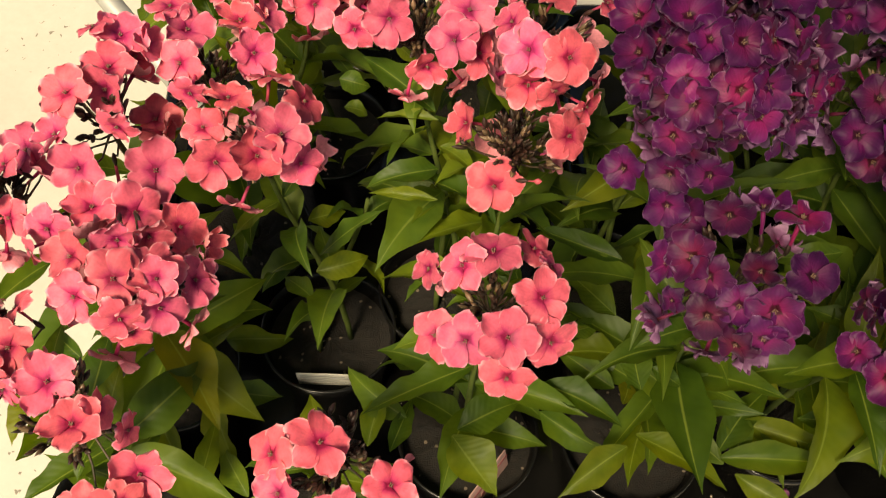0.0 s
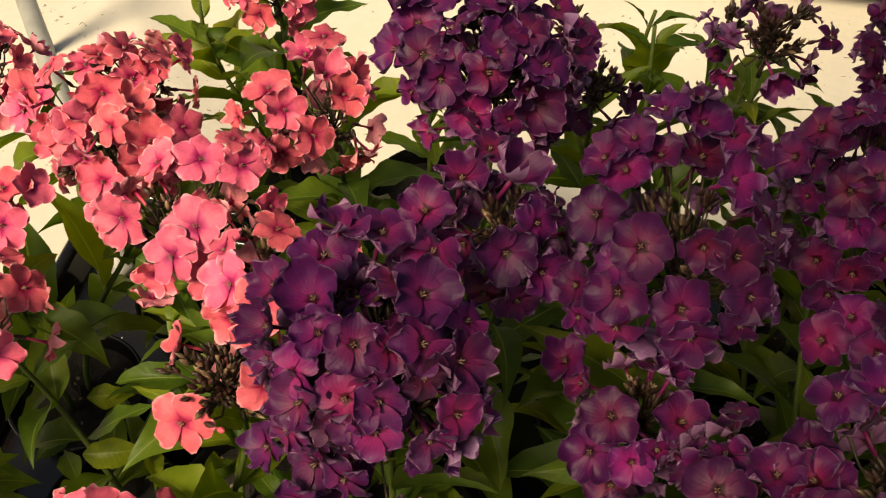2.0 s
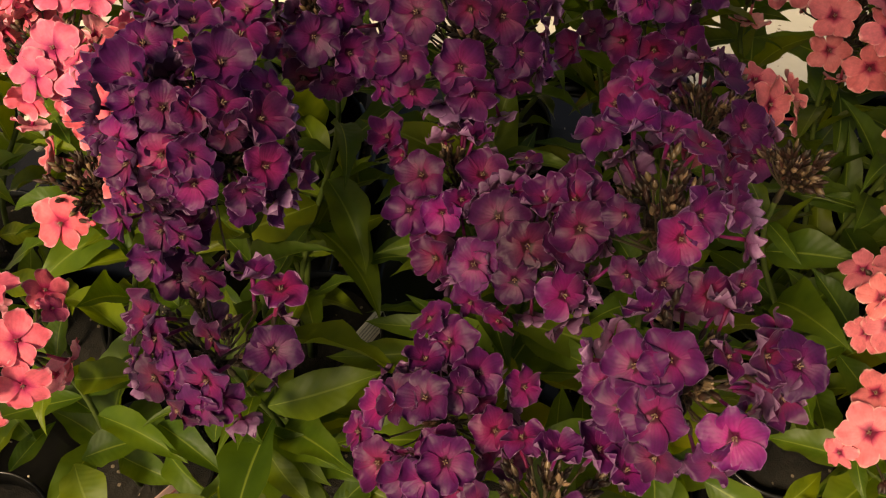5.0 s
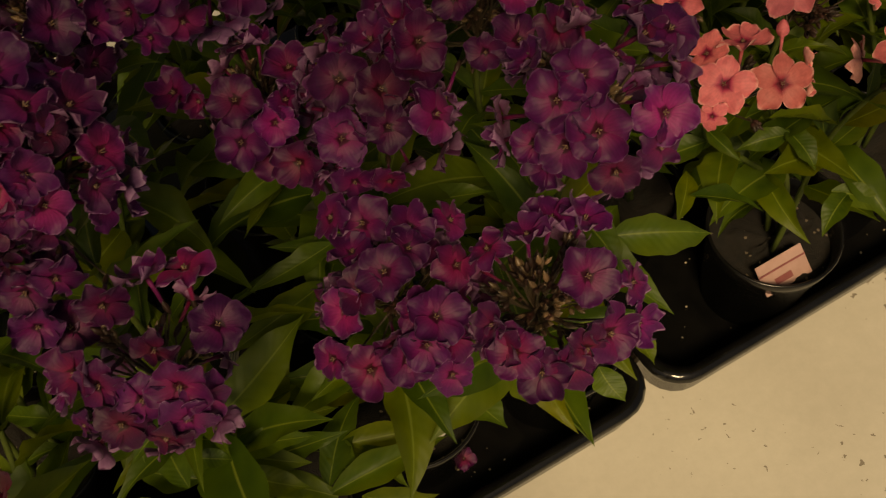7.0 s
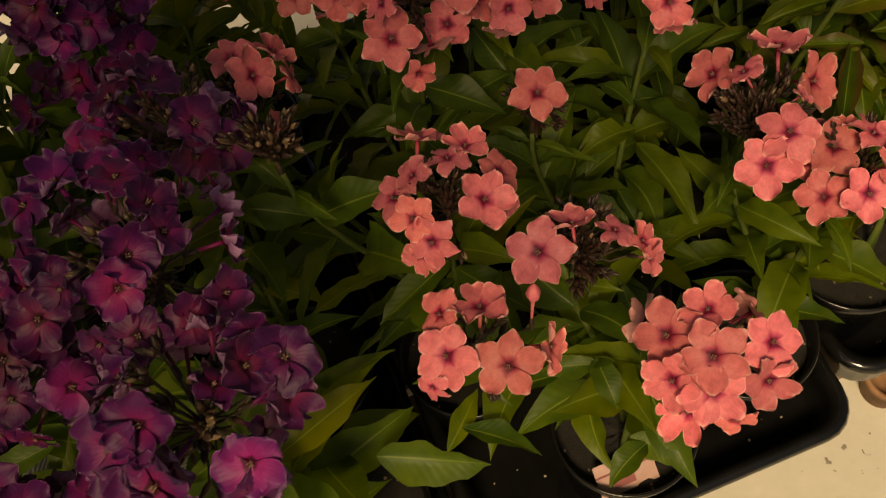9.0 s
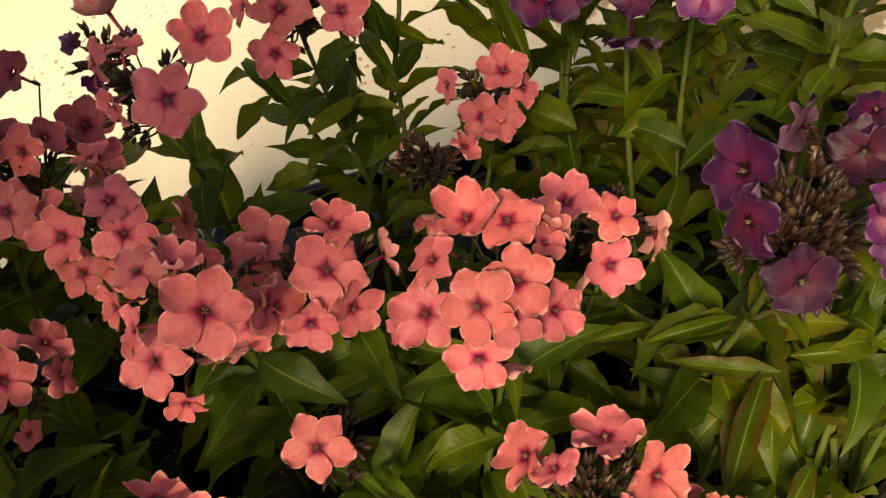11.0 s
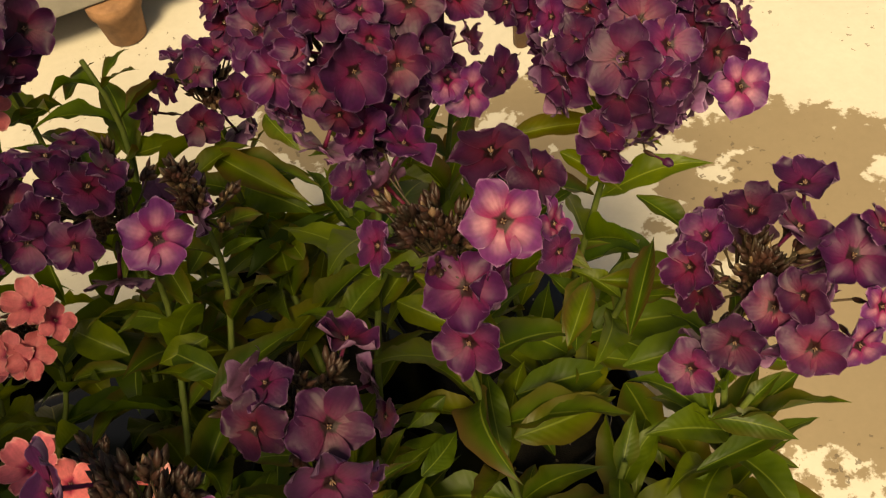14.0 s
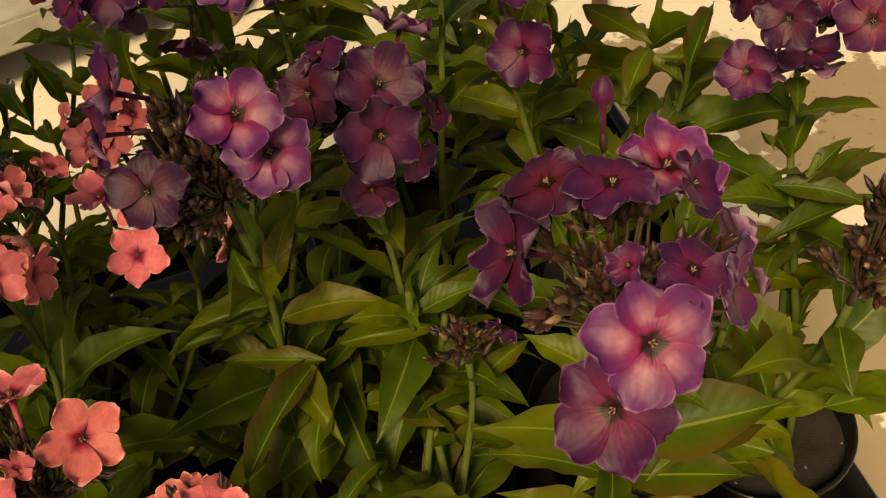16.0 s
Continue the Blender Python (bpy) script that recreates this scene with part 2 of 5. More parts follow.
TAG_GREY = plain("grey_print", (0.2, 0.2, 0.19), (0.3, 0.3, 0.28), 0.5, 40, 0.02)
TAG_INK = plain("tag_ink", (0.16, 0.045, 0.05), (0.26, 0.08, 0.08), 0.4, 40, 0.02)
WOOD = plain("bench_wood", (0.10, 0.07, 0.045), (0.2, 0.145, 0.09), 0.75, 9, 0.4, 0.002)
POST = plain("brown_post_wood", (0.05, 0.026, 0.011), (0.12, 0.06, 0.026), 0.7, 30, 0.4, 0.002)
STEEL = plain("dull_steel", (0.25, 0.25, 0.23), (0.36, 0.36, 0.34), 0.5, 20, 0.1, 0.001, 0.3)
CLAY = plain("fired_clay", (0.12, 0.06, 0.03), (0.30, 0.155, 0.08), 0.85, 26, 0.4, 0.002)
SLAB = plain("grey_slab", (0.17, 0.16, 0.14), (0.28, 0.265, 0.235), 0.8, 12, 0.4, 0.002)
PLASTER = plain("plaster", (0.40, 0.36, 0.28), (0.5, 0.45, 0.36), 0.85, 3, 0.2, 0.002)


def floor_material():
    m, ns, ls = material("pale_concrete")
    g = ns.new("ShaderNodeNewGeometry")
    pos = g.outputs["Position"]
    broad = node(ns, "ShaderNodeTexNoise", Scale=1.7, Detail=5.0, Roughness=0.6)
    ls.new(pos, broad.inputs["Vector"])
    col = ramp(ns, [(0.3, (0.42, 0.392, 0.338)), (0.7, (0.52, 0.492, 0.43))])
    ls.new(broad.outputs["Fac"], col.inputs[0])
    fine = node(ns, "ShaderNodeTexNoise", Scale=55.0, Detail=6.0, Roughness=0.7)
    ls.new(pos, fine.inputs["Vector"])
    tone = ramp(ns, [(0.25, (0.93, 0.93, 0.92)), (0.75, (1.04, 1.04, 1.04))])
    ls.new(fine.outputs["Fac"], tone.inputs[0])
    c = mix_colour(ns, ls, "MULTIPLY", 1.0, col.outputs[0], tone.outputs[0])
    # damp patch with a ragged edge, and smaller splashes round it
    def patch(cx, cy, rx, ry, turn):
        mp = ns.new("ShaderNodeMapping")
        mp.vector_type = "TEXTURE"
        mp.inputs["Location"].default_value = (cx, cy, 0)
        mp.inputs["Rotation"].default_value = (0, 0, radians(turn))
        mp.inputs["Scale"].default_value = (rx, ry, 1)
        ls.new(pos, mp.inputs["Vector"])
        ln = ns.new("ShaderNodeVectorMath")
        ln.operation = "LENGTH"
        ls.new(mp.outputs[0], ln.inputs[0])
        return ln.outputs["Value"]
    rag = node(ns, "ShaderNodeTexNoise", Scale=15.0, Detail=7.0, Roughness=0.66)
    ls.new(pos, rag.inputs["Vector"])
    holes = node(ns, "ShaderNodeTexNoise", Scale=4.2, Detail=5.0, Roughness=0.6)
    ls.new(pos, holes.inputs["Vector"])
    near = patch(1.52, 1.27, 0.22, 0.17, -10)
    for spot in ((1.42, 0.98, 0.20, 0.27, 0), (1.17, 1.45, 0.24, 0.13, 20), (0.90, 1.60, 0.14, 0.12, 0), (1.62, 0.80, 0.2, 0.2, 0)):
        near = maths(ns, ls, "MINIMUM", near, patch(*spot))
    near = maths(ns, ls, "ADD", near, maths(ns, ls, "MULTIPLY", maths(ns, ls, "SUBTRACT", rag.outputs["Fac"], 0.5), 1.5))
    near = maths(ns, ls, "ADD", near, maths(ns, ls, "MULTIPLY", maths(ns, ls, "SUBTRACT", holes.outputs["Fac"], 0.5), 1.3))
    wet = ramp(ns, [(0.93, (1, 1, 1)), (0.99, (0, 0, 0))])
    ls.new(near, wet.inputs[0])
    isle = node(ns, "ShaderNodeTexNoise", Scale=6.5, Detail=7.0, Roughness=0.62)
    ls.new(pos, isle.inputs["Vector"])
    dry = ramp(ns, [(0.585, (1, 1, 1)), (0.60, (0, 0, 0))])
    ls.new(isle.outputs["Fac"], dry.inputs[0])
    damp = maths(ns, ls, "MULTIPLY", wet.outputs[0], dry.outputs[0])
    c = mix_colour(ns, ls, "MIX", damp, c, mix_colour(ns, ls, "MULTIPLY", 1.0, c, (0.46, 0.385, 0.29)))
    # dark grains strewn thinly
    dots = ns.new("ShaderNodeTexVoronoi")
    dots.voronoi_dimensions = "2D"
    dots.inputs["Scale"].default_value = 38.0
    bent = ns.new("ShaderNodeVectorMath")
    bent.operation = "ADD"
    ls.new(pos, bent.inputs[0])
    kink = node(ns, "ShaderNodeTexNoise", Scale=110.0, Detail=3.0)
    ls.new(pos, kink.inputs["Vector"])
    small = ns.new("ShaderNodeVectorMath")
    small.operation = "SCALE"
    small.inputs["Scale"].default_value = 0.022
    ls.new(kink.outputs["Color"], small.inputs[0])
    ls.new(small.outputs[0], bent.inputs[1])
    ls.new(bent.outputs[0], dots.inputs["Vector"])
    where = node(ns, "ShaderNodeTexNoise", Scale=5.0, Detail=2.0)
    ls.new(pos, where.inputs["Vector"])
    size = maths(ns, ls, "MULTIPLY", maths(ns, ls, "SUBTRACT", where.outputs["Fac"], 0.485), 0.75)
    speck = maths(ns, ls, "LESS_THAN", dots.outputs["Distance"], size)
    c = mix_colour(ns, ls, "MIX", maths(ns, ls, "MULTIPLY", speck, 0.75), c, (0.10, 0.075, 0.05))
    b = ns["Principled BSDF"]
    ls.new(c, b.inputs["Base Color"])
    rough = ramp(ns, [(0.0, (0.8, 0.8, 0.8)), (1.0, (0.5, 0.5, 0.5))])
    ls.new(damp, rough.inputs[0])
    ls.new(rough.outputs[0], b.inputs["Roughness"])
    bp = node(ns, "ShaderNodeBump", Strength=0.12, Distance=0.001)
    ls.new(fine.outputs["Fac"], bp.inputs["Height"])
    ls.new(bp.outputs[0], b.inputs["Normal"])
    return m


FLOOR = floor_material()

# ---------------------------------------------------------------- mesh helpers
def mesh_of(name, bm, mats, smooth=True):
    me = bpy.data.meshes.new(name)
    bm.to_mesh(me)
    bm.free()
    for mt in (mats if isinstance(mats, (list, tuple)) else [mats]):
        me.materials.append(mt)
    if smooth:
        for p in me.polygons:
            p.use_smooth = True
    return me


def part(name, bm, mats, parent, label="", smooth=True):
    me = bm if isinstance(bm, bpy.types.Mesh) else mesh_of(name, bm, mats, smooth)
    ob = new(name, me)
    ob.parent = parent
    if label:
        tagged(ob, label)
    return ob


def tube(bm, pts, radii, sides=6, mat=0, cap=True):
    """A round rod along points."""
    rings = []
    side = None
    for k, p in enumerate(pts):
        a = pts[min(k + 1, len(pts) - 1)] - pts[max(k - 1, 0)]
        a.normalize()
        if side is None:
            side = a.orthogonal().normalized()
        side = (side - a * side.dot(a)).normalized()
        up = a.cross(side)
        r = radii[k] if isinstance(radii, (list, tuple)) else radii
        rings.append([bm.verts.new(p + (side * math.cos(w) + up * math.sin(w)) * r) for w in (2 * math.pi * j / sides for j in range(sides))])
    for u, v in zip(rings, rings[1:]):
        for j in range(sides):
            f = bm.faces.new((u[j], u[(j + 1) % sides], v[(j + 1) % sides], v[j]))
            f.material_index = mat
    if cap:
        bm.faces.new(rings[-1]).material_index = mat
        bm.faces.new(rings[0][::-1]).material_index = mat
    return rings


def box(bm, lo, hi, bevel=0.0, mat=0):
    vs = [bm.verts.new((x, y, z)) for x in (lo[0], hi[0]) for y in (lo[1], hi[1]) for z in (lo[2], hi[2])]
    fs = [bm.faces.new([vs[k] for k in q]) for q in ((0, 1, 3, 2), (4, 6, 7, 5), (0, 4, 5, 1), (2, 3, 7, 6), (0, 2, 6, 4), (1, 5, 7, 3))]
    for f in fs:
        f.material_index = mat
    if bevel:
        es = list({e for f in fs for e in f.edges})
        bmesh.ops.bevel(bm, geom=es, offset=bevel, segments=2, affect="EDGES")


def lathe(bm, profile, sides=40, mat=0):
    rings = [[bm.verts.new((r * math.cos(w), r * math.sin(w), z)) for w in (2 * math.pi * j / sides for j in range(sides))] for r, z in profile]
    for u, v in zip(rings, rings[1:]):
        for j in range(sides):
            bm.faces.new((u[j], u[(j + 1) % sides], v[(j + 1) % sides], v[j])).material_index = mat
    return rings


# ---------------------------------------------------------------- setting
bm = bmesh.new()
box(bm, (-12, -9, -0.2), (14, 16, 0.0))
tagged(part("floor", bm, FLOOR, None, smooth=False), "pale cream concrete floor with damp stains and dark grains", "floor", kind="structure")

# unseen block on a post, added only to keep sun off the back rows
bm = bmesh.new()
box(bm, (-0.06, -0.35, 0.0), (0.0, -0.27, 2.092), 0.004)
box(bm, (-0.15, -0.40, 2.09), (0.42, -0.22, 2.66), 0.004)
tagged(part("shade_block", bm, PLASTER, None, smooth=False), "unseen cream plastered block on a slim post, added to shade the back rows", "wall", kind="structure")

# ---------------------------------------------------------------- the bench under the trays
TURN = 10.0
BENCH = pose(0.53, 0.42, 0, 0, 0, TURN)


TOP = 0.29
bench = new("bench")
bench.matrix_world = BENCH
tagged(bench, "weathered plank bench on clay feet carrying the plant trays", "bench")


def clay_foot(name, x, y, height):
    bm = bmesh.new()
    lathe(bm, [(0.048, 0.0), (0.052, 0.004), (0.056, height * 0.75), (0.063, height * 0.76), (0.064, height - 0.004), (0.061, height), (0.050, height), (0.046, height - 0.006), (0.044, height * 0.2), (0.0, height * 0.18)], 32)
    ob = part(name, bm, CLAY, bench, "brown fired clay foot")
    ob.matrix_local = pose(x, y, 0)



for k, (y0, y1) in enumerate(((0.03, 0.165), (0.172, 0.31), (0.317, 0.455), (0.462, 0.60))):
    bm = bmesh.new()
    box(bm, (-0.77, y0, TOP - 0.022), (0.68, y1, TOP), 0.003)
    part("plank", bm, WOOD, bench, smooth=False)
for x in (-0.70, -0.20, 0.30):
    bm = bmesh.new()
    box(bm, (x - 0.03, 0.04, TOP - 0.062), (x + 0.03, 0.59, TOP - 0.0225), 0.003)
    part("batten", bm, WOOD, bench, smooth=False)
for x in (-0.70, -0.20, 0.30):
    for y in (0.22, 0.52):
        clay_foot("foot", x, y, TOP - 0.063)


rail = [Vector((-0.235, 0.705, TOP + 0.012)), Vector((-0.80, 1.215, TOP + 0.012))]
back = BENCH.inverted()
bm = bmesh.new()
tube(bm, [back @ v for v in rail], 0.0125, 16)
part("rail", bm, STEEL, bench, "dull grey metal rail")
bm = bmesh.new()
tube(bm, [back @ Vector((-0.78, 1.197, 0.0)), back @ Vector((-0.78, 1.197, TOP))], 0.011, 14)
part("rail_leg", bm, STEEL, bench, "dull grey metal leg")


def rounded(w, d, r, n=5):
    out = []
    for cx, cy, a in ((w - r, d - r, 0), (r, d - r, 90), (r, r, 180), (w - r, r, 270)):
        out += [(cx + r * math.cos(radians(a + 90 * k / n)), cy + r * math.sin(radians(a + 90 * k / n))) for k in range(n + 1)]
    return out


def tray(x, y, w, d):
    """A shallow black plant tray with a rolled lip, its floor dished under each pot."""
    ob = new("plant_tray")
    ob.matrix_world = BENCH @ pose(x, y, TOP + 0.001)
    tagged(ob, "glossy black plastic plant tray with a rolled lip on the bench", "tray", "plant trays")
    bm = bmesh.new()
    rows = []
    for inset, z in ((0.012, 0.0), (0.004, 0.004), (0.002, 0.034), (-0.002, 0.040), (0.0, 0.045), (0.005, 0.0465), (0.010, 0.044), (0.012, 0.038), (0.016, 0.010), (0.022, 0.006)):
        pts = rounded(w - 2 * inset, d - 2 * inset, 0.035 - min(inset, 0.02) * 0.5)
        rows.append([bm.verts.new((px + inset, py + inset, z)) for px, py in pts])
    for k, (u, v) in enumerate(zip(rows, rows[1:])):
        for j in range(len(u)):
            bm.faces.new((u[j], u[(j + 1) % len(u)], v[(j + 1) % len(u)], v[j])).material_index = 2 <= k < 7
    bm.faces.new(rows[-1])
    bm.faces.new(rows[0][::-1])
    rim = bm.copy()
    for mesh, keep in ((bm, 0), (rim, 1)):
        bmesh.ops.delete(mesh, geom=[f for f in mesh.faces if f.material_index != keep], context="FACES")
        for f in mesh.faces:
            f.material_index = 0
    part("body", bm, BLACK, ob)
    part("lip", rim, BLACK, ob, "rolled glossy black lip")
    return ob


for x, y, w in ((-0.76, -0.10, 0.41), (-0.342, -0.022, 0.338), (0.004, -0.024, 0.338), (0.352, 0.01, 0.338)):
    tray(x, y, w, 0.60)

# ---------------------------------------------------------------- parts of a phlox
def floret_mesh(seed, mat, cup, fold=0.05, size=0.0148, broad=1.0, tip=(0.02, 0.07), pinwheel=0.22, under=None, curl=0.0):
    """Five broad petals on a thin tube, face up along z, its eye at the origin; under is the paler back of the petals."""
    rnd = random.Random(seed)
    bm = bmesh.new()
    uv = bm.loops.layers.uv.new("petal")
    steps = (0.0, 0.12, 0.26, 0.42, 0.58, 0.74, 0.88, 0.96, 1.0)
    for k in range(5):
        a0 = 2 * math.pi * k / 5 + rnd.uniform(-0.10, 0.10)
        wide = rnd.uniform(0.92, 1.08) * broad
        length = size * rnd.uniform(0.92, 1.07)
        droop, twist = cup + rnd.uniform(-0.20, 0.18), pinwheel + rnd.uniform(-0.18, 0.16)
        edge = fold + rnd.uniform(-0.6, 0.9) * fold
        lift = 0.0008 * (k % 2) + rnd.uniform(0, 0.0005)
        wave, notch = rnd.uniform(0, 6), rnd.uniform(*tip)
        lopsided = rnd.uniform(-0.08, 0.08)
        sides = [rnd.uniform(0.6, 1.3) * curl if rnd.random() < 0.45 else 0.0 for _ in range(2)]
        grid = []
        for q in steps:
            blade = math.sin(math.pi / 2 * (q / 0.62) ** 0.92) if q < 0.62 else math.sqrt(1 - 0.80 * ((q - 0.62) / 0.38) ** 2)
            half = length * wide * (0.055 + 0.405 * blade)
            r0 = length * (0.06 + 0.94 * q)
            row = []
            for j in range(7):
                v = (j - 3) / 3
                r = r0 - length * (0.17 + lopsided * v) * q ** 2.2 * abs(v) ** 1.7
                if q > 0.86 and j == 3:
                    r -= length * notch * (q - 0.86) / 0.14
                over = sides[j > 3] * max(0.0, abs(v) - 0.35) ** 1.4
                across = half * v * (1 - 0.35 * over)
                z = lift + 0.75 * length * over * q + droop * length * (q ** 1.7) * 0.5 + twist * across * q + edge * length * (abs(v) ** 2.2) * q - 0.0016 * (1 - q) ** 4
                z += 0.0007 * math.sin(8 * q + wave + 2.6 * v) * q + 0.0006 * math.sin(5.5 * v + wave) * q * q
                ca, sa = math.cos(a0), math.sin(a0)
                row.append(bm.verts.new((r * ca - across * sa, r * sa + across * ca, z)))
            grid.append(row)
        for i in range(len(steps) - 1):
            for j in range(6):
                f = bm.faces.new((grid[i][j], grid[i + 1][j], grid[i + 1][j + 1], grid[i][j + 1]))
                for lp, (a, b) in zip(f.loops, ((i, j), (i + 1, j), (i + 1, j + 1), (i, j + 1))):
                    lp[uv].uv = ((b - 3) / 3, steps[a])
        if under:
            backs = [[bm.verts.new(v.co - Vector((0, 0, 0.00025))) for v in row] for row in grid]
            for i in range(1, len(steps) - 1):
                for j in range(6):
                    f = bm.faces.new((backs[i][j], backs[i][j + 1], backs[i + 1][j + 1], backs[i + 1][j]))
                    f.material_index = 2
                    for lp, (a, b) in zip(f.loops, ((i, j), (i, j + 1), (i + 1, j + 1), (i + 1, j))):
                        lp[uv].uv = ((b - 3) / 3, steps[a])
    old = set(bm.faces)
    tube(bm, [Vector((0, 0, -0.0008)), Vector((0, 0, -0.008)), Vector((0.0004, 0, -0.014))], [0.0013, 0.0010, 0.0009], 6)
    for f in set(bm.faces) - old:
        for lp in f.loops:
            lp[uv].uv = (0.0, 0.24 if lp.vert.co.z < -0.002 else 0.05)
    for k in range(4):
        w = 1.6 * k + seed
        tube(bm, [Vector((0, 0, -0.002)), Vector((0.0009 * math.cos(w), 0.0009 * math.sin(w), 0.0007 + 0.0004 * (k % 2)))], [0.0002, 0.00034], 4, 1)
    return mesh_of("floret", bm, [mat, ANTHER, under or mat])


OPEN = ((0.0, -0.06), (0.15, 0.07), (-0.2, -0.08), (0.3, 0.09), (-0.32, 0.06), (0.08, 0.14), (0.42, 0.05), (-0.1, 0.1), (-0.45, 0.02), (1.2, 0.1))
CURLY = ((0.05, 0.06), (0.3, 0.12), (-0.35, 0.10), (0.45, 0.16), (-0.55, 0.08), (0.1, 0.2), (-0.2, 0.05), (0.25, 0.24), (-0.7, 0.1), (1.3, 0.2))
WAVY = ((0.0, 0.05), (0.15, 0.08), (-0.2, 0.07), (0.25, 0.10), (-0.3, 0.06), (0.05, 0.14), (-0.4, 0.08), (0.1, 0.02), (-0.15, 0.12), (1.3, 0.12))
KINDS = ((CORAL, OPEN, 0.0148, 0.96, CORAL_BACK, 0.25), (SALMON, OPEN, 0.0155, 0.86, SALMON_BACK, 0.2), (PURPLE, CURLY, 0.0123, 1.1, PURPLE_BACK, 0.5), (MAUVE, WAVY, 0.0170, 1.06, MAUVE_BACK, 0.4), (PURPLE_STAR, CURLY, 0.0123, 1.1, PURPLE_BACK, 0.45), (MAUVE_STAR, WAVY, 0.0170, 1.06, MAUVE_BACK, 0.3))
TIPS = {MAUVE.name: ((-0.05, 0.03), 0.34), MAUVE_STAR.name: ((-0.05, 0.03), 0.34)}


def shut_mesh(mat, size):
    """A floret still closed: a twisted pointed bud on its tube."""
    bm = bmesh.new()
    uv = bm.loops.layers.uv.new("petal")
    tube(bm, [Vector((0, 0, size * z)) for z in (-1.1, -0.2, 0.05, 0.16, 0.36, 0.58, 0.76, 0.88, 0.95)], [size * w for w in (0.06, 0.085, 0.12, 0.25, 0.33, 0.30, 0.20, 0.09, 0.01)], 15)
    for v in bm.verts:
        if v.co.z > 0.1 * size:
            k = 1.0 + 0.12 * math.cos(5 * math.atan2(v.co.y, v.co.x) + 180 * v.co.z)
            v.co.x, v.co.y = v.co.x * k, v.co.y * k
    for f in bm.faces:
        for lp in f.loops:
            lp[uv].uv = (0.3, 0.3 + 0.5 * max(0.0, lp.vert.co.z / size))
    return mesh_of("floret", bm, [mat])


FLORETS = {m.name: [floret_mesh(10 * n + k, m, c, f, size, broad, *TIPS.get(m.name, ((-0.01, 0.06), 0.32)), back, curl) for k, (c, f) in enumerate(kinds)] + [shut_mesh(m, size)] for n, (m, kinds, size, broad, back, curl) in enumerate(KINDS)}
OPENED, HALF, SHUT = 9, 9, 10      # how many open florets there are to choose from; the half-open one; the closed one
STARRY = {PURPLE.name: PURPLE_STAR.name, MAUVE.name: MAUVE_STAR.name}
GROWTH = {CORAL.name: 0.95, SALMON.name: 0.86, PURPLE.name: 1.0, MAUVE.name: 0.85}
MANY = {CORAL.name: 1.05, SALMON.name: 1.05, PURPLE.name: 1.95, MAUVE.name: 1.2}
OUTLOOK = Vector((0.0, -0.55, 0.83)).normalized()      # the side from which the light comes and the heads turn


def leaf_mesh(seed, mat, broad):
    """A lance-shaped leaf of length 1 along y, folded along its midrib and arching down."""
    rnd = random.Random(seed)
    bm = bmesh.new()
    L, arch, fold, tw = 0.074, rnd.uniform(0.1, 0.8), rnd.uniform(0.15, 0.75), rnd.uniform(-0.8, 0.8)
    bow = rnd.uniform(-0.12, 0.12)
    W = L * broad * rnd.uniform(0.105, 0.155)
    ph = [rnd.uniform(0, 6.28) for _ in range(4)]
    y = z = 0.0
    ang = 0.10
    n = 14
    grid = []
    for i in range(n + 1):
        s = i / n
        half = W * (math.sin(math.pi * s ** 0.76) ** 1.22 if 0 < s < 1 else 0.0) + 0.0008 * (1 - s)
        row = []
        for j in range(7):
            v = (j - 3) / 3
            roll = tw * s
            side = 2 if v > 0 else 0
            x = half * v * (1 + 0.09 * math.sin(8 * s + ph[side]) + 0.05 * math.sin(19 * s + ph[side + 1]))
            up = abs(v) ** 1.3 * half * fold + (0.0013 * math.sin(13 * s + 2.0 * v + seed) + 0.0010 * math.sin(23 * s + ph[side])) * broad * abs(v) ** 1.5 * min(1.0, half / 0.004)
            row.append(bm.verts.new((x * math.cos(roll) - up * math.sin(roll) + bow * L * s * s, y, z + x * math.sin(roll) + up * math.cos(roll))))
        grid.append(row)
        y += L / n * math.cos(ang)
        z += L / n * math.sin(ang)
        ang -= arch * 2.2 / n * (0.4 + 1.2 * s)
    uv = bm.loops.layers.uv.new("leaf")
    for i in range(n):
        for j in range(6):
            f = bm.faces.new((grid[i][j], grid[i][j + 1], grid[i + 1][j + 1], grid[i + 1][j]))
            for lp, (a, b) in zip(f.loops, ((i, j), (i, j + 1), (i + 1, j + 1), (i + 1, j))):
                lp[uv].uv = ((b - 3) / 3, a / n)
    me = mesh_of("leaf", bm, mat)
    me["tip"], me["width"] = (bow * L, y - L / n * math.cos(ang), z), 2 * W
    return me


LEAVES = {m.name: [leaf_mesh(k, mat, broad) for k in range(12)] for m, mat, broad in ((CORAL, LEAF_LIGHT, 1.3), (SALMON, LEAF_OLIVE, 1.2), (PURPLE, LEAF, 1.15), (MAUVE, LEAF_FLUSHED, 1.25))}


def bud(bm, base, way, length, width, mat):
    """A closed bud in its calyx: a slim spindle."""
    pts = [base + way * length * s for s in (0, 0.2, 0.5, 0.8, 1.0)]
    tube(bm, pts, [width * 0.4, width * 0.85, width, width * 0.5, width * 0.05], 5, mat)


def frame_along(way, spin):
    """A turn that carries z to way, then spins about it."""
    return way.to_track_quat("Z", "Y").to_matrix().to_4x4() @ Matrix.Rotation(spin, 4, "Z")


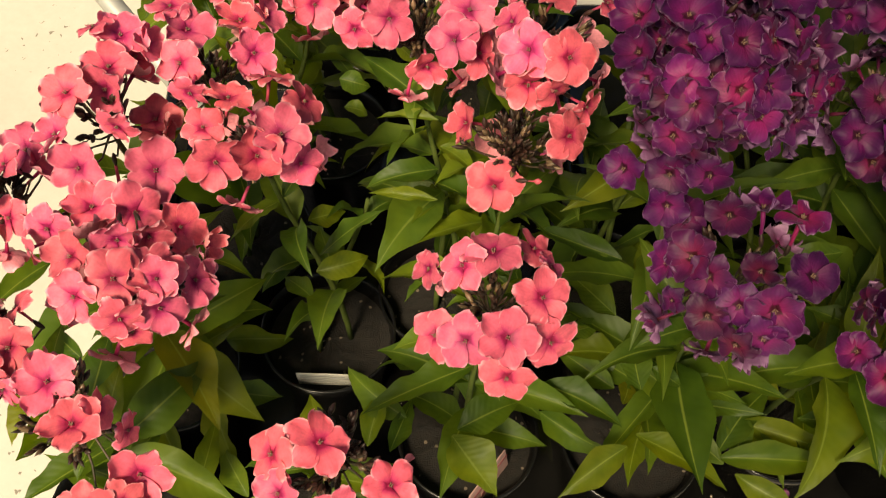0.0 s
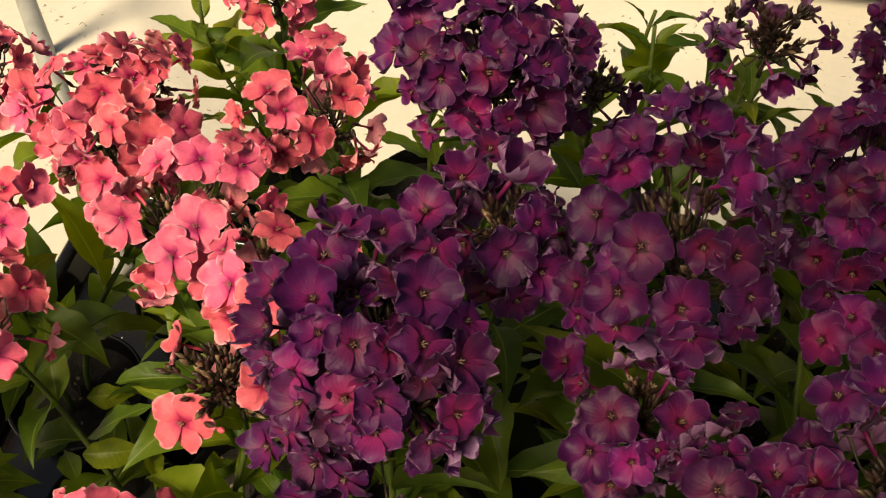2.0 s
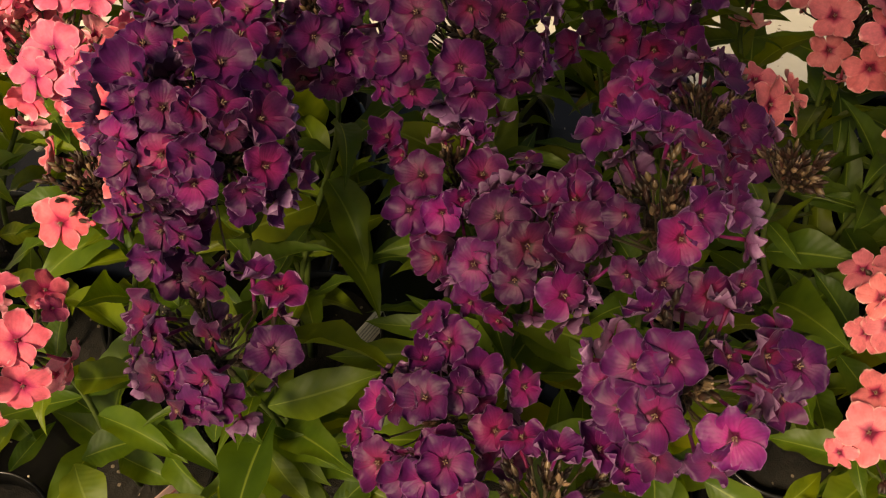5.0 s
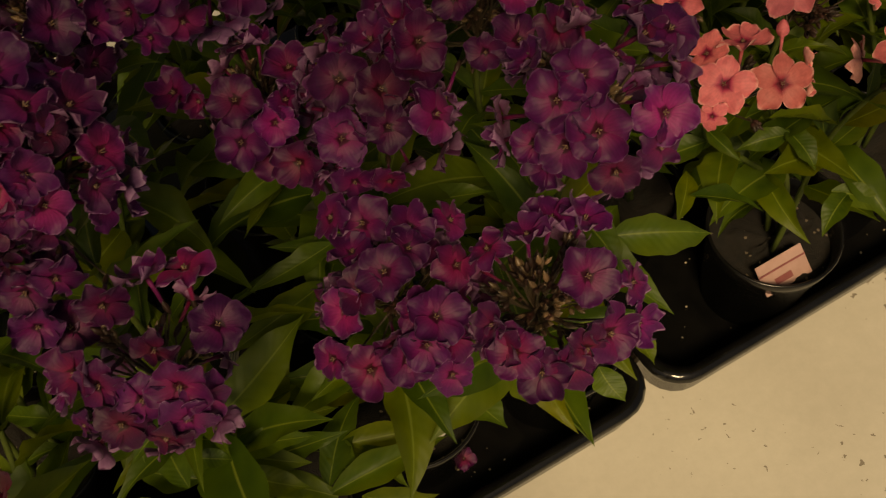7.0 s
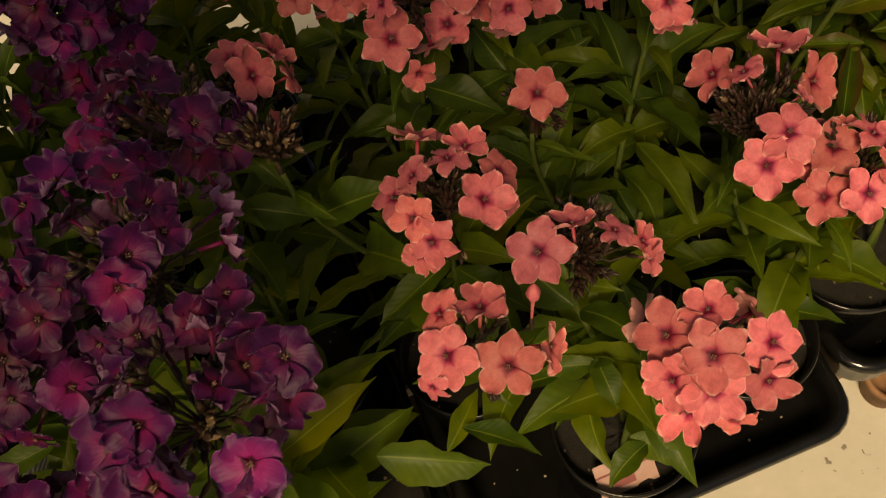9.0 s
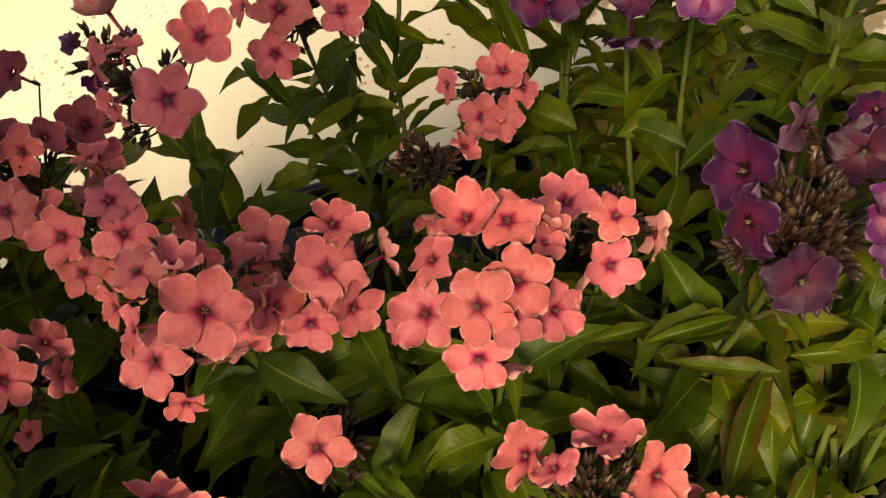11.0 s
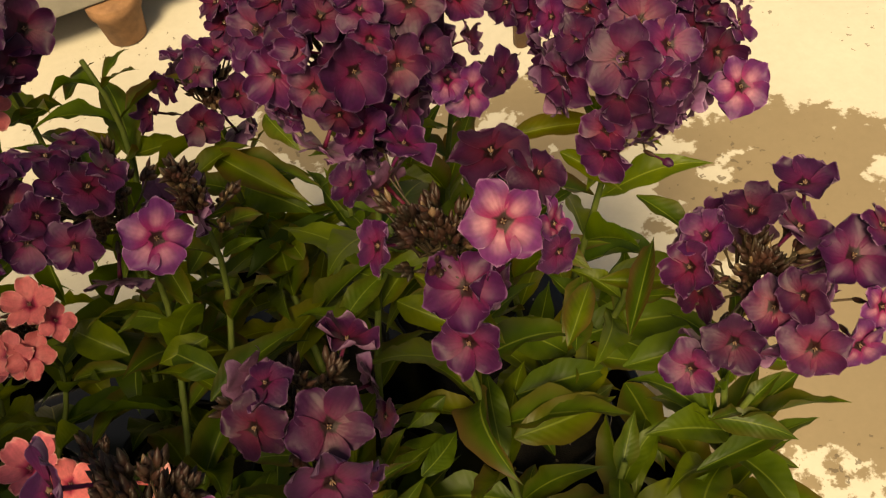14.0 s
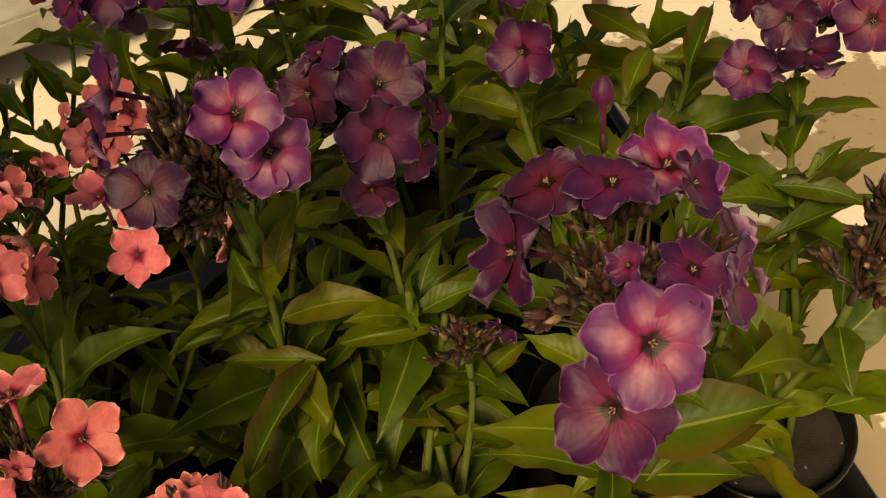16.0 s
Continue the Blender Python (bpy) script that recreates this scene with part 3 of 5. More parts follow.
class Pot:
    """A pot of phlox: its pot, soil, stems with leaves, and flower heads with florets."""

    def __init__(self, x, y, colour, seed, label, tag=""):
        self.rnd = random.Random(seed)
        self.ob = new("potted_phlox")
        self.z = TOP + 0.0085
        self.x, self.y = x, y
        self.ob.matrix_world = Matrix.Translation((x, y, self.z))
        tagged(self.ob, label.replace("a black pot", "a labelled black pot") if tag else label, "potted plant", "phlox plants")
        self.colour = colour
        bm = bmesh.new()
        lathe(bm, [(0.0, 0.002), (0.040, 0.0), (0.042, 0.002), (0.0535, 0.092), (0.0555, 0.094), (0.0575, 0.108), (0.0565, 0.1105), (0.0545, 0.1095), (0.0520, 0.092), (0.0515, 0.088)], 44)
        part("pot", bm, POT_BLACK, self.ob, "black plastic pot")
        bm = bmesh.new()
        rings = []
        for i in range(7):
            r = 0.0518 * i / 6
            rings.append([bm.verts.new((r * math.cos(w), r * math.sin(w), 0.090 + self.rnd.uniform(-0.004, 0.005) * (i < 6))) for w in (2 * math.pi * j / 28 for j in range(28))] if i else [bm.verts.new((0, 0, 0.093))])
        for j in range(28):
            bm.faces.new((rings[0][0], rings[1][j], rings[1][(j + 1) % 28]))
        for u, v in zip(rings[1:], rings[2:]):
            for j in range(28):
                bm.faces.new((u[j], v[j], v[(j + 1) % 28], u[(j + 1) % 28]))
        part("soil", bm, SOIL, self.ob, "dark crumbly potting soil")
        self.soil = self.z + 0.09
        if tag:
            self.plant_tag(tag)

    def plant_tag(self, how):
        angle, mat, far, yaw, tilt = how
        bm = bmesh.new()
        box(bm, (-0.024, -0.0005, 0.0), (0.024, 0.0005, 0.027), 0.0003, 0)
        if mat is TAG:
            box(bm, (-0.024, -0.0012, 0.017), (0.024, -0.0006, 0.0185), 0, 1)
            box(bm, (-0.012, -0.0012, 0.005), (0.006, -0.0006, 0.011), 0.0002, 1)
        else:
            for k in range(5):
                box(bm, (-0.021, -0.0010, 0.005 + 0.0042 * k), (0.021 - 0.005 * (k % 3), -0.0006, 0.0062 + 0.0042 * k), 0, 1)
        words = "pale pink printed plant label pushed into the soil" if mat is TAG else "white printed plant label pushed into the soil"
        ob = part("plant_tag", bm, [mat, TAG_INK if mat is TAG else TAG_GREY], self.ob, words, smooth=False)
        w = radians(angle)
        ob.matrix_local = Matrix.Translation((far * math.cos(w), far * math.sin(w), 0.092)) @ Matrix.Rotation(radians(yaw), 4, "Z") @ Matrix.Rotation(radians(tilt), 4, "X")

    def local(self, ob, m):
        ob.matrix_local = Matrix.Translation((-self.x, -self.y, -self.z)) @ m

    def stem(self, top, way, leaves=9, size=1.0, bare=0.12, foot=None):
        """A stem from the soil to a top whose end points along way, with paired leaves."""
        rnd = self.rnd
        a = rnd.uniform(0, 6.28)
        foot = foot or Vector((self.x + 0.022 * math.cos(a) * rnd.random(), self.y + 0.022 * math.sin(a) * rnd.random(), self.soil - 0.004))
        h = (top - foot).length
        size *= GROWTH[self.colour.name]
        leaves = round(leaves * 0.9)
        p1 = foot + Vector((0, 0, h * 0.45)) + (top - foot) * 0.12
        p2 = top - way * h * 0.38
        curve = []
        for k in range(13):
            t = k / 12
            curve.append(foot * (1 - t) ** 3 + p1 * 3 * t * (1 - t) ** 2 + p2 * 3 * t * t * (1 - t) + top * t ** 3)
        bm = bmesh.new()
        off = Vector((self.x, self.y, self.z))
        tube(bm, [c - off for c in curve], [(0.0029 if self.colour is MAUVE else 0.0027) - 0.0010 * k / 12 for k in range(13)], 7)
        st = part("stem", bm, STEM, self.ob)
        spin = rnd.uniform(0, 6.28)
        for n in range(leaves):
            t = bare + (0.985 - bare) * (n + 0.5 + rnd.uniform(-0.2, 0.2)) / leaves
            k = min(int(t * 12), 11)
            p = curve[k].lerp(curve[k + 1], t * 12 - k)
            axis = (curve[k + 1] - curve[k]).normalized()
            spin += math.pi / 2 + rnd.uniform(-0.25, 0.25)
            grow = size * (0.72 + 0.5 * math.sin(math.pi * min(1, t * 1.05))) * (1.0 if t < 0.8 else 1.0 - (t - 0.8) * 2.0)
            for flip in (0, math.pi):
                s = grow * rnd.uniform(0.85, 1.15)
                tilt = rnd.uniform(0.05, 0.8) if t < 0.75 else rnd.uniform(0.25, 0.95)
                m = Matrix.Translation(p) @ axis.to_track_quat("Z", "Y").to_matrix().to_4x4() @ Matrix.Rotation(spin + flip, 4, "Z") @ Matrix.Translation((0, 0.002, 0)) @ Matrix.Rotation(tilt, 4, "X") @ Matrix.Rotation(rnd.uniform(-0.35, 0.35), 4, "Y") @ Matrix.Diagonal((s * rnd.uniform(0.9, 1.25), s, s, 1))
                lf = part("leaf", LEAVES[self.colour.name][rnd.randrange(12)], None, st)
                self.local(lf, m)

    def head(self, x, y, z, r=0.05, n=30, top=0.0, low=112.0, lean=(0.0, -0.12), buds=26, pale=False, leaves=9, size=1.0, flo=1.0, bare=0.12, stars=(), shut=(), spire=0.0, fill=0, thick=0.0, here=(), inner=0):
        """A flower head: centre, radius, count of florets and the polar angles they cover.
        here lists them by place: millimetres from the centre, size in hundredths, azimuth and polar angle of the face."""
        rnd = self.rnd
        r *= 0.80
        thick = thick or (1.15 if self.colour is MAUVE else 0.95)
        c = Vector((x, y, z))
        axis = Vector((lean[0], lean[1], 1.0)).normalized()
        foot = c - axis * r * 0.9
        self.stem(foot, axis, leaves, size, bare)
        turn = axis.to_track_quat("Z", "Y").to_matrix().to_3x3()
        bm = bmesh.new()
        off = Vector((self.x, self.y, self.z))
        root = foot - off
        heart = c - axis * r * 0.35 - off
        tube(bm, [root, root.lerp(heart, 0.5), heart + axis * r * 0.25], [0.002, 0.0017, 0.001], 6, 0)
        spots = []
        if here:
            for k, (dx, dy, dz, s, az, pol) in enumerate(here):
                az, pol = radians(az), radians(pol)
                face = Vector((math.sin(pol) * math.cos(az), math.sin(pol) * math.sin(az), math.cos(pol)))
                d = Vector((dx, dy, dz)) * 0.001
                jig = Vector((rnd.uniform(-1, 1), rnd.uniform(-1, 1), rnd.uniform(-1, 1))) * 0.12
                kind = SHUT if k in shut else HALF if rnd.random() < 0.03 else rnd.randrange(OPENED)
                spots.append((c + d, d.normalized(), (face + jig).normalized(), s * 0.01, k in stars or rnd.random() < (0.15 if self.colour is PURPLE else 0.0), kind))
            for k in range(inner):
                az, cz = k * 2.39996 + rnd.uniform(-0.4, 0.4), 0.95 - 1.2 * (k + 0.5) / inner
                s = math.sqrt(1 - cz * cz)
                w = Vector((s * math.cos(az), s * math.sin(az), cz))
                spots.append((c + w * r * rnd.uniform(0.74, 0.92), w, (w + Vector((rnd.uniform(-1, 1), rnd.uniform(-1, 1), rnd.uniform(-1, 1))) * 0.35).normalized(), rnd.uniform(0.85, 1.1), False, rnd.randrange(OPENED)))
            for k in range(fill):
                az, cz = k * 2.39996 + rnd.uniform(-0.4, 0.4), rnd.uniform(-0.75, 0.5)
                s = math.sqrt(1 - cz * cz)
                w = Vector((s * math.cos(az), s * math.sin(az), cz))
                if w.dot(OUTLOOK) > 0.15:
                    w -= 2 * (w.dot(OUTLOOK) - 0.05) * OUTLOOK
                    w.normalize()
                spots.append((c + w * r * rnd.uniform(0.8, 1.0), w, w, rnd.uniform(0.85, 1.1), False, rnd.randrange(OPENED)))
        else:
            z0, z1 = math.cos(radians(top)), math.cos(radians(low))
            n = round(n * MANY[self.colour.name])
            for k in range(n):
                cz = z0 + (z1 - z0) * (k + 0.5 + rnd.uniform(-0.3, 0.3)) / n
                az = k * 2.39996 + rnd.uniform(-0.25, 0.25)
                s = math.sqrt(max(0.0, 1 - cz * cz))
                d = Vector((s * math.cos(az), s * math.sin(az), cz))
                w = (turn @ d).normalized()
                jig = Vector((rnd.uniform(-1, 1), rnd.uniform(-1, 1), rnd.uniform(-0.6, 1))) * 0.45
                star = rnd.random() < (0.16 if self.colour is PURPLE else 0.05)
                kind = HALF if rnd.random() < 0.07 else SHUT if rnd.random() < 0.03 else rnd.randrange(OPENED)
                spots.append((c + turn @ d * r * rnd.uniform(0.84, 1.12), w, (w + jig).normalized(), flo * rnd.uniform(0.78, 1.16), star, kind))
        for p, w, face, s, star, kind in spots:
            base = p - off - face * 0.014 * s
            bend = heart.lerp(base, 0.6) - axis * 0.006
            tube(bm, [heart + axis * r * rnd.uniform(-0.3, 0.3), bend, base - face * 0.006], [0.0009, 0.0007, 0.0006], 4, 0, False)
            bud(bm, base - face * 0.007, face, 0.0095, 0.0016, 1)
        # small branches, each with a tuft of pointed buds
        for k in range(max(4, round(buds / 2.1))):
            cz = rnd.uniform(0.35, 1.0) if top > 5 else rnd.uniform(0.0, 1.0)
            az = k * 2.4 + rnd.uniform(-0.4, 0.4)
            s = math.sqrt(max(0.0, 1 - cz * cz))
            w = (turn @ Vector((s * math.cos(az), s * math.sin(az), cz))).normalized()
            tip = c - off + w * r * rnd.uniform(0.15, 0.78)
            if spire:
                u = rnd.random()
                tip = heart + axis * spire * u + (w - axis * w.dot(axis)) * r * rnd.uniform(0.5, 1.0) * (1.1 - u)
            tube(bm, [heart, heart.lerp(tip, 0.6) - axis * 0.003, tip], [0.0009, 0.0007, 0.0006], 4, 0, False)
            for q in range(rnd.randint(6, 9)):
                v = (w * 0.8 + axis * 0.5 + Vector((rnd.uniform(-1, 1), rnd.uniform(-1, 1), rnd.uniform(-1, 1))) * 0.75).normalized()
                b0 = tip - w * rnd.uniform(0.0, 0.006)
                b1 = b0 + v * rnd.uniform(0.001, 0.0045)
                tube(bm, [b0, b1], 0.0004, 3, 0, False)
                bud(bm, b1, (v + w * 0.4).normalized(), thick * rnd.uniform(0.0055, 0.0092), thick * rnd.uniform(0.0012, 0.0021), 2 if rnd.random() < (0.3 if pale else 0.06) else 1)
        hd = part("flower_head", bm, [BRANCH, BUD_DARK, BUD_PALE], self.ob)
        for p, w, face, s, star, kind in spots:
            self.floret(hd, p, face, s, kind, star)
        return hd

    def floret(self, hd, p, face, s=1.0, kind=0, star=False):
        name = STARRY.get(self.colour.name, self.colour.name) if star else self.colour.name
        fl = part("floret", FLORETS[name][kind], None, hd)
        self.local(fl, Matrix.Translation(p) @ frame_along(face, self.rnd.uniform(0, 6.28)) @ Matrix.Scale(s, 4))

    def leaves(self, places):
        """Single leaves: base and tip in millimetres from the pot's foot, and the width of the blade."""
        rnd = self.rnd
        for bx, by, bz, tx, ty, tz, wide in places:
            base, tip = Vector((bx, by, bz)) * 0.001, Vector((tx, ty, tz)) * 0.001
            me = LEAVES[self.colour.name][rnd.randrange(12)]
            end = Vector(me["tip"])
            s = (tip - base).length / end.length
            y = (tip - base).normalized()
            up = Vector((rnd.uniform(-0.35, 0.35), rnd.uniform(-0.6, 0.1), 1.0))
            x = y.cross(up).normalized()
            rest = end.normalized()
            side = rest.cross(Vector((0, 0, 1))).normalized()
            m = Matrix((x, y, x.cross(y))).transposed() @ Matrix((side, rest, side.cross(rest)))
            lf = part("leaf", me, None, self.ob)
            lf.matrix_local = Matrix.Translation(base) @ m.to_4x4() @ Matrix.Diagonal((0.9 * wide * 0.001 / me["width"], s, s, 1))

    def shoot(self, x, y, z, leaves=8, size=1.0):
        """A stem without flowers, ending in a tuft of small leaves."""
        self.stem(Vector((x, y, z)), Vector((self.rnd.uniform(-0.2, 0.2), self.rnd.uniform(-0.2, 0.1), 1)).normalized(), leaves, size)

# ---------------------------------------------------------------- coral phlox
CORAL_LABEL = "phlox with coral pink flower heads in a black pot"
PURPLE_LABEL = "phlox with dark purple flower heads in a black pot"
SALMON_LABEL = "phlox with salmon pink flower heads in a black pot"
MAUVE_LABEL = "phlox with mauve star-marked flower heads in a black pot"

p = Pot(-0.055, 0.455, CORAL, 1, CORAL_LABEL, (-80, TAG_WHITE, 0.042, 8, 4))
p.leaves(((-4, 6, 202, 32, 32, 190, 24), (-16, 38, 222, 8, 58, 210, 19), (-5, -8, 182, -34, 13, 169, 18), (-29, 28, 182, -48, -5, 169, 20), (6, 89, 302, 22, 91, 290, 14)))
p.head(-0.082, 0.462, 0.652, 0.052, lean=(0.0, -0.15), leaves=5, bare=0.2, size=0.8, fill=4, buds=30, here=((-18, 10, 37, 108, 77, 19), (-30, -9, 29, 103, -42, 19), (-53, -37, 17, 140, -72, 34), (-16, -31, 27, 126, -67, 55), (9, -27, 34, 120, -50, 39), (21, -14, 41, 128, -35, 25), (32, -18, 20, 110, -43, 56), (26, 21, 30, 110, 2, 54), (1, 33, 33, 111, 96, 42)))
p.shoot(-0.03, 0.52, 0.52, 3, 0.7)
p = Pot(-0.175, 0.40, CORAL, 2, CORAL_LABEL)
p.leaves(((36, 18, 172, 84, 40, 159, 26), (44, 23, 131, 98, 38, 119, 25), (48, -9, 102, 93, -4, 90, 26), (7, -41, 151, 52, -96, 139, 24), (51, -33, 151, 88, -86, 139, 26), (-23, -48, 222, -61, -22, 210, 16), (11, -55, 202, -5, -84, 190, 20), (32, -29, 202, 36, 14, 190, 25), (1, -26, 182, 28, -53, 169, 19), (-12, -19, 182, 9, -47, 169, 19)))
p.head(-0.176, 0.455, 0.668, 0.052, fill=5, leaves=6, here=((1, 46, 29, 122, -16, 17), (3, 19, 31, 119, -22, 12), (7, 2, 31, 113, -104, 55), (-10, -11, 40, 114, -107, 23), (-13, -32, 27, 106, -168, 34), (4, -47, 18, 120, -82, 42), (9, 41, 16, 111, 9, 53), (20, -20, 26, 97, -89, 91), (-14, 44, 36, 89, 140, 32), (16, 48, 22, 97, 6, 61)))
p.head(-0.128, 0.352, 0.652, 0.056, inner=5, fill=6, leaves=6, lean=(0.1, -0.2), here=((-7, 39, 23, 135, -29, 44), (-47, 14, 34, 110, -90, 66), (-29, 34, 31, 119, 46, 17), (-26, -3, 39, 108, -109, 32), (2, -13, 41, 128, -54, 41), (18, 0, 31, 121, -18, 34), (35, 9, 10, 113, -8, 59), (24, -16, 19, 117, -48, 54), (8, -30, 28, 109, -67, 74), (-18, -24, 34, 108, -101, 50), (16, 42, 9, 113, -19, 51), (-3, 10, 42, 102, -73, 71), (11, 18, 36, 104, -48, 78), (31, 39, -1, 75, -2, 69), (-54, 1, 31, 81, -133, 73)))
p.head(-0.222, 0.392, 0.655, 0.044, fill=5, leaves=5, buds=40, lean=(-0.2, -0.1), here=((7, 32, 16, 119, -129, 37), (19, -19, 23, 105, -124, 41), (8, 10, 33, 96, -171, 32), (0, -8, 34, 106, -99, 35), (6, -30, 16, 107, -95, 53), (-21, 19, 25, 104, -135, 28)))
p = Pot(-0.145, 0.535, CORAL, 3, CORAL_LABEL)
p.leaves(((87, 34, 302, 109, 37, 290, 19),))
p.head(-0.125, 0.508, 0.652, 0.050, fill=4, leaves=6, buds=40, here=((-17, 16, 32, 122, -3, 29), (-14, -11, 31, 120, -109, 45), (-27, -38, 5, 122, -95, 8), (28, 8, 28, 122, -32, 52), (14, 30, 32, 123, 76, 17), (-31, 28, 38, 107, 83, 9), (-3, -30, 27, 103, -90, 92), (29, 38, 32, 101, 12, 54)))
p.head(-0.095, 0.615, 0.640, 0.056, inner=8, fill=7, leaves=7, here=((-55, -2, 45, 110, -106, 63), (-52, -12, 35, 113, -100, 68), (-15, -20, 35, 116, -56, 55), (-11, -13, 40, 113, -21, 54), (-7, 16, 44, 121, -50, 66), (14, -7, 43, 105, -85, 56), (39, -3, 36, 121, -42, 29), (40, 31, 17, 114, -6, 49), (21, -35, 22, 121, -71, 48), (39, -16, 28, 114, -77, 70), (15, 15, 43, 96, 47, 38), (48, -1, 16, 110, -27, 76), (7, -30, 33, 107, -78, 87)))
p = Pot(-0.175, 0.28, CORAL, 4, CORAL_LABEL)
p.leaves(((69, 2, 182, 65, 65, 169, 18),))
p.head(-0.140, 0.276, 0.645, 0.050, fill=2, leaves=6, buds=70, pale=True, lean=(0.0, -0.2), here=((-8, 7, 29, 129, -30, 20), (17, -16, 40, 117, 122, 20), (40, -21, -17, 128, -59, 46), (26, -5, 35, 85, 15, 57), (35, -37, -19, 102, -67, 50), (18, -44, -14, 106, -78, 45)))
p.head(-0.190, 0.300, 0.650, 0.044, fill=2, leaves=5, buds=40, lean=(-0.2, -0.1), here=((18, -4, 30, 115, -97, 38), (11, 20, 27, 91, 171, 47), (-4, 9, 34, 105, -117, 31), (10, -19, 28, 103, -90, 41), (18, -23, 18, 99, -108, 68)))
p = Pot(0.075, 0.385, CORAL, 5, CORAL_LABEL, (-55, TAG, 0.042, 62, -12))
p.leaves(((-45, -28, 202, -95, 9, 190, 24), (-8, -30, 202, 36, 0, 190, 28), (-11, -35, 202, 27, -70, 190, 36), (45, 2, 232, 105, -18, 220, 23), (48, -7, 202, 104, -23, 190, 22), (54, 29, 262, 79, 47, 250, 15)))
p.head(0.078, 0.366, 0.672, 0.052, fill=3, leaves=7, lean=(0.05, -0.25), buds=34, pale=True, here=((-5, 14, 43, 118, 120, 11), (-20, 5, 38, 106, -150, 38), (17, 28, 28, 93, 16, 42), (24, -7, 39, 116, -48, 19), (32, -25, 25, 110, -54, 52), (9, -32, 38, 114, -81, 24), (-12, -33, 28, 116, -93, 39), (-29, -25, 11, 108, -134, 47), (12, -44, 14, 111, -85, 65), (-39, 14, 12, 83, -152, 61), (27, 19, 29, 67, 35, 46)))
p.head(0.075, 0.475, 0.672, 0.047, fill=2, leaves=7, lean=(0.0, -0.2), buds=60, pale=True, shut=(3,), here=((-31, 9, 11, 104, -156, 60), (31, -3, 29, 115, -38, 45), (-8, -29, 4, 134, -86, 48), (15, -28, 14, 36, -10, 63)))
p = Pot(0.035, 0.51, CORAL, 6, CORAL_LABEL)
p.leaves(((-9, -7, 302, -59, -27, 290, 20), (-7, -19, 282, -58, -18, 269, 10), (-13, 12, 332, -56, 15, 320, 11), (-15, 11, 342, -75, 57, 330, 21), (-9, -2, 322, 19, -16, 310, 17), (-16, 23, 362, -37, 24, 350, 13), (-49, 49, 362, -28, 37, 350, 11), (65, -40, 202, 57, -1, 190, 13), (53, -27, 202, 12, -4, 190, 17), (56, -35, 222, 53, 15, 210, 9), (48, -39, 182, 6, -49, 169, 18), (44, -46, 182, 23, -64, 169, 18)))
p.head(0.005, 0.545, 0.688, 0.056, inner=4, fill=6, leaves=7, buds=34, pale=True, here=((-40, -10, 6, 110, -94, 71), (-16, -18, 29, 123, -78, 57), (32, -15, 43, 126, -71, 30), (26, -33, 35, 120, -102, 49), (41, -25, 18, 111, -21, 59), (10, 28, 43, 113, -23, 22), (32, 35, 40, 107, -33, 49), (54, 25, 25, 84, -5, 65), (-12, 17, 42, 100, -138, 38), (24, 43, 51, 83, 51, 33)))
p.head(0.085, 0.522, 0.710, 0.050, fill=5, leaves=7, buds=34, pale=True, here=((-10, -21, 27, 122, -116, 48), (13, -29, 34, 121, -71, 36), (-7, -30, 7, 115, -83, 88), (9, -34, 10, 96, -59, 88), (30, -22, -15, 88, -36, 78), (-22, -5, 30, 95, -163, 49), (1, 13, 38, 99, 42, 22), (32, 28, 22, 79, 12, 52)))
p.shoot(0.02, 0.60, 0.58, 7)
p = Pot(-0.02, 0.29, CORAL, 7, CORAL_LABEL)
p.leaves(((27, 42, 202, 31, 90, 190, 18), (43, 41, 202, 51, 87, 190, 16), (-56, 6, 151, -87, 43, 139, 21)))
p.head(0.005, 0.280, 0.640, 0.050, fill=2, leaves=5, size=0.8, buds=60, lean=(0.05, -0.2), here=((-30, -12, 23, 117, -139, 43), (-4, -6, 39, 125, 6, 21), (34, -15, 15, 114, 11, 17), (-23, -29, 14, 103, -124, 35), (11, -33, 20, 101, -74, 48), (26, -31, 0, 99, -52, 58)))
p = Pot(-0.10, 0.66, CORAL, 8, CORAL_LABEL)
p.head(-0.115, 0.680, 0.640, 0.052, inner=6, fill=7, here=((10, -15, 26, 130, -15, 46), (23, -19, 13, 117, -60, 101), (-4, 1, 36, 123, 53, 41), (12, 10, 32, 120, 59, 43), (-31, -13, 22, 118, -161, 10), (-21, -7, 31, 102, 94, 11), (-54, -24, 21, 111, -171, 39), (17, 34, 16, 91, 24, 66), (-61, -37, 0, 133, -134, 26), (-43, -48, -20, 127, -85, 64), (-7, -34, 9, 123, 22, 8), (-36, -31, -15, 120, -129, 61)))
p.head(-0.235, 0.655, 0.635, 0.046, 22, 20, 115)
p.shoot(-0.18, 0.72, 0.60, 7)
p = Pot(0.04, 0.72, CORAL, 9, CORAL_LABEL)
p.head(0.030, 0.700, 0.650, 0.054, inner=6, fill=7, here=((-37, -17, 29, 124, -81, 23), (-50, -39, 18, 87, -115, 77), (-13, -37, 37, 114, -32, 50), (-29, 23, 29, 128, 34, 12), (-18, -40, -6, 120, -50, 74), (10, -43, 28, 114, -31, 66), (-5, 5, 36, 118, 7, 25), (15, -7, 35, 113, -5, 51), (13, 16, 32, 108, -4, 68), (-21, 37, 37, 118, 83, 17), (-28, -45, 6, 100, -97, 81)))
p.head(-0.080, 0.821, 0.640, 0.046, 18, 30, 112)
p = Pot(0.045, 0.855, CORAL, 10, CORAL_LABEL)
p.shoot(0.02, 0.88, 0.58, 6)
p = Pot(-0.08, 0.80, CORAL, 11, CORAL_LABEL)
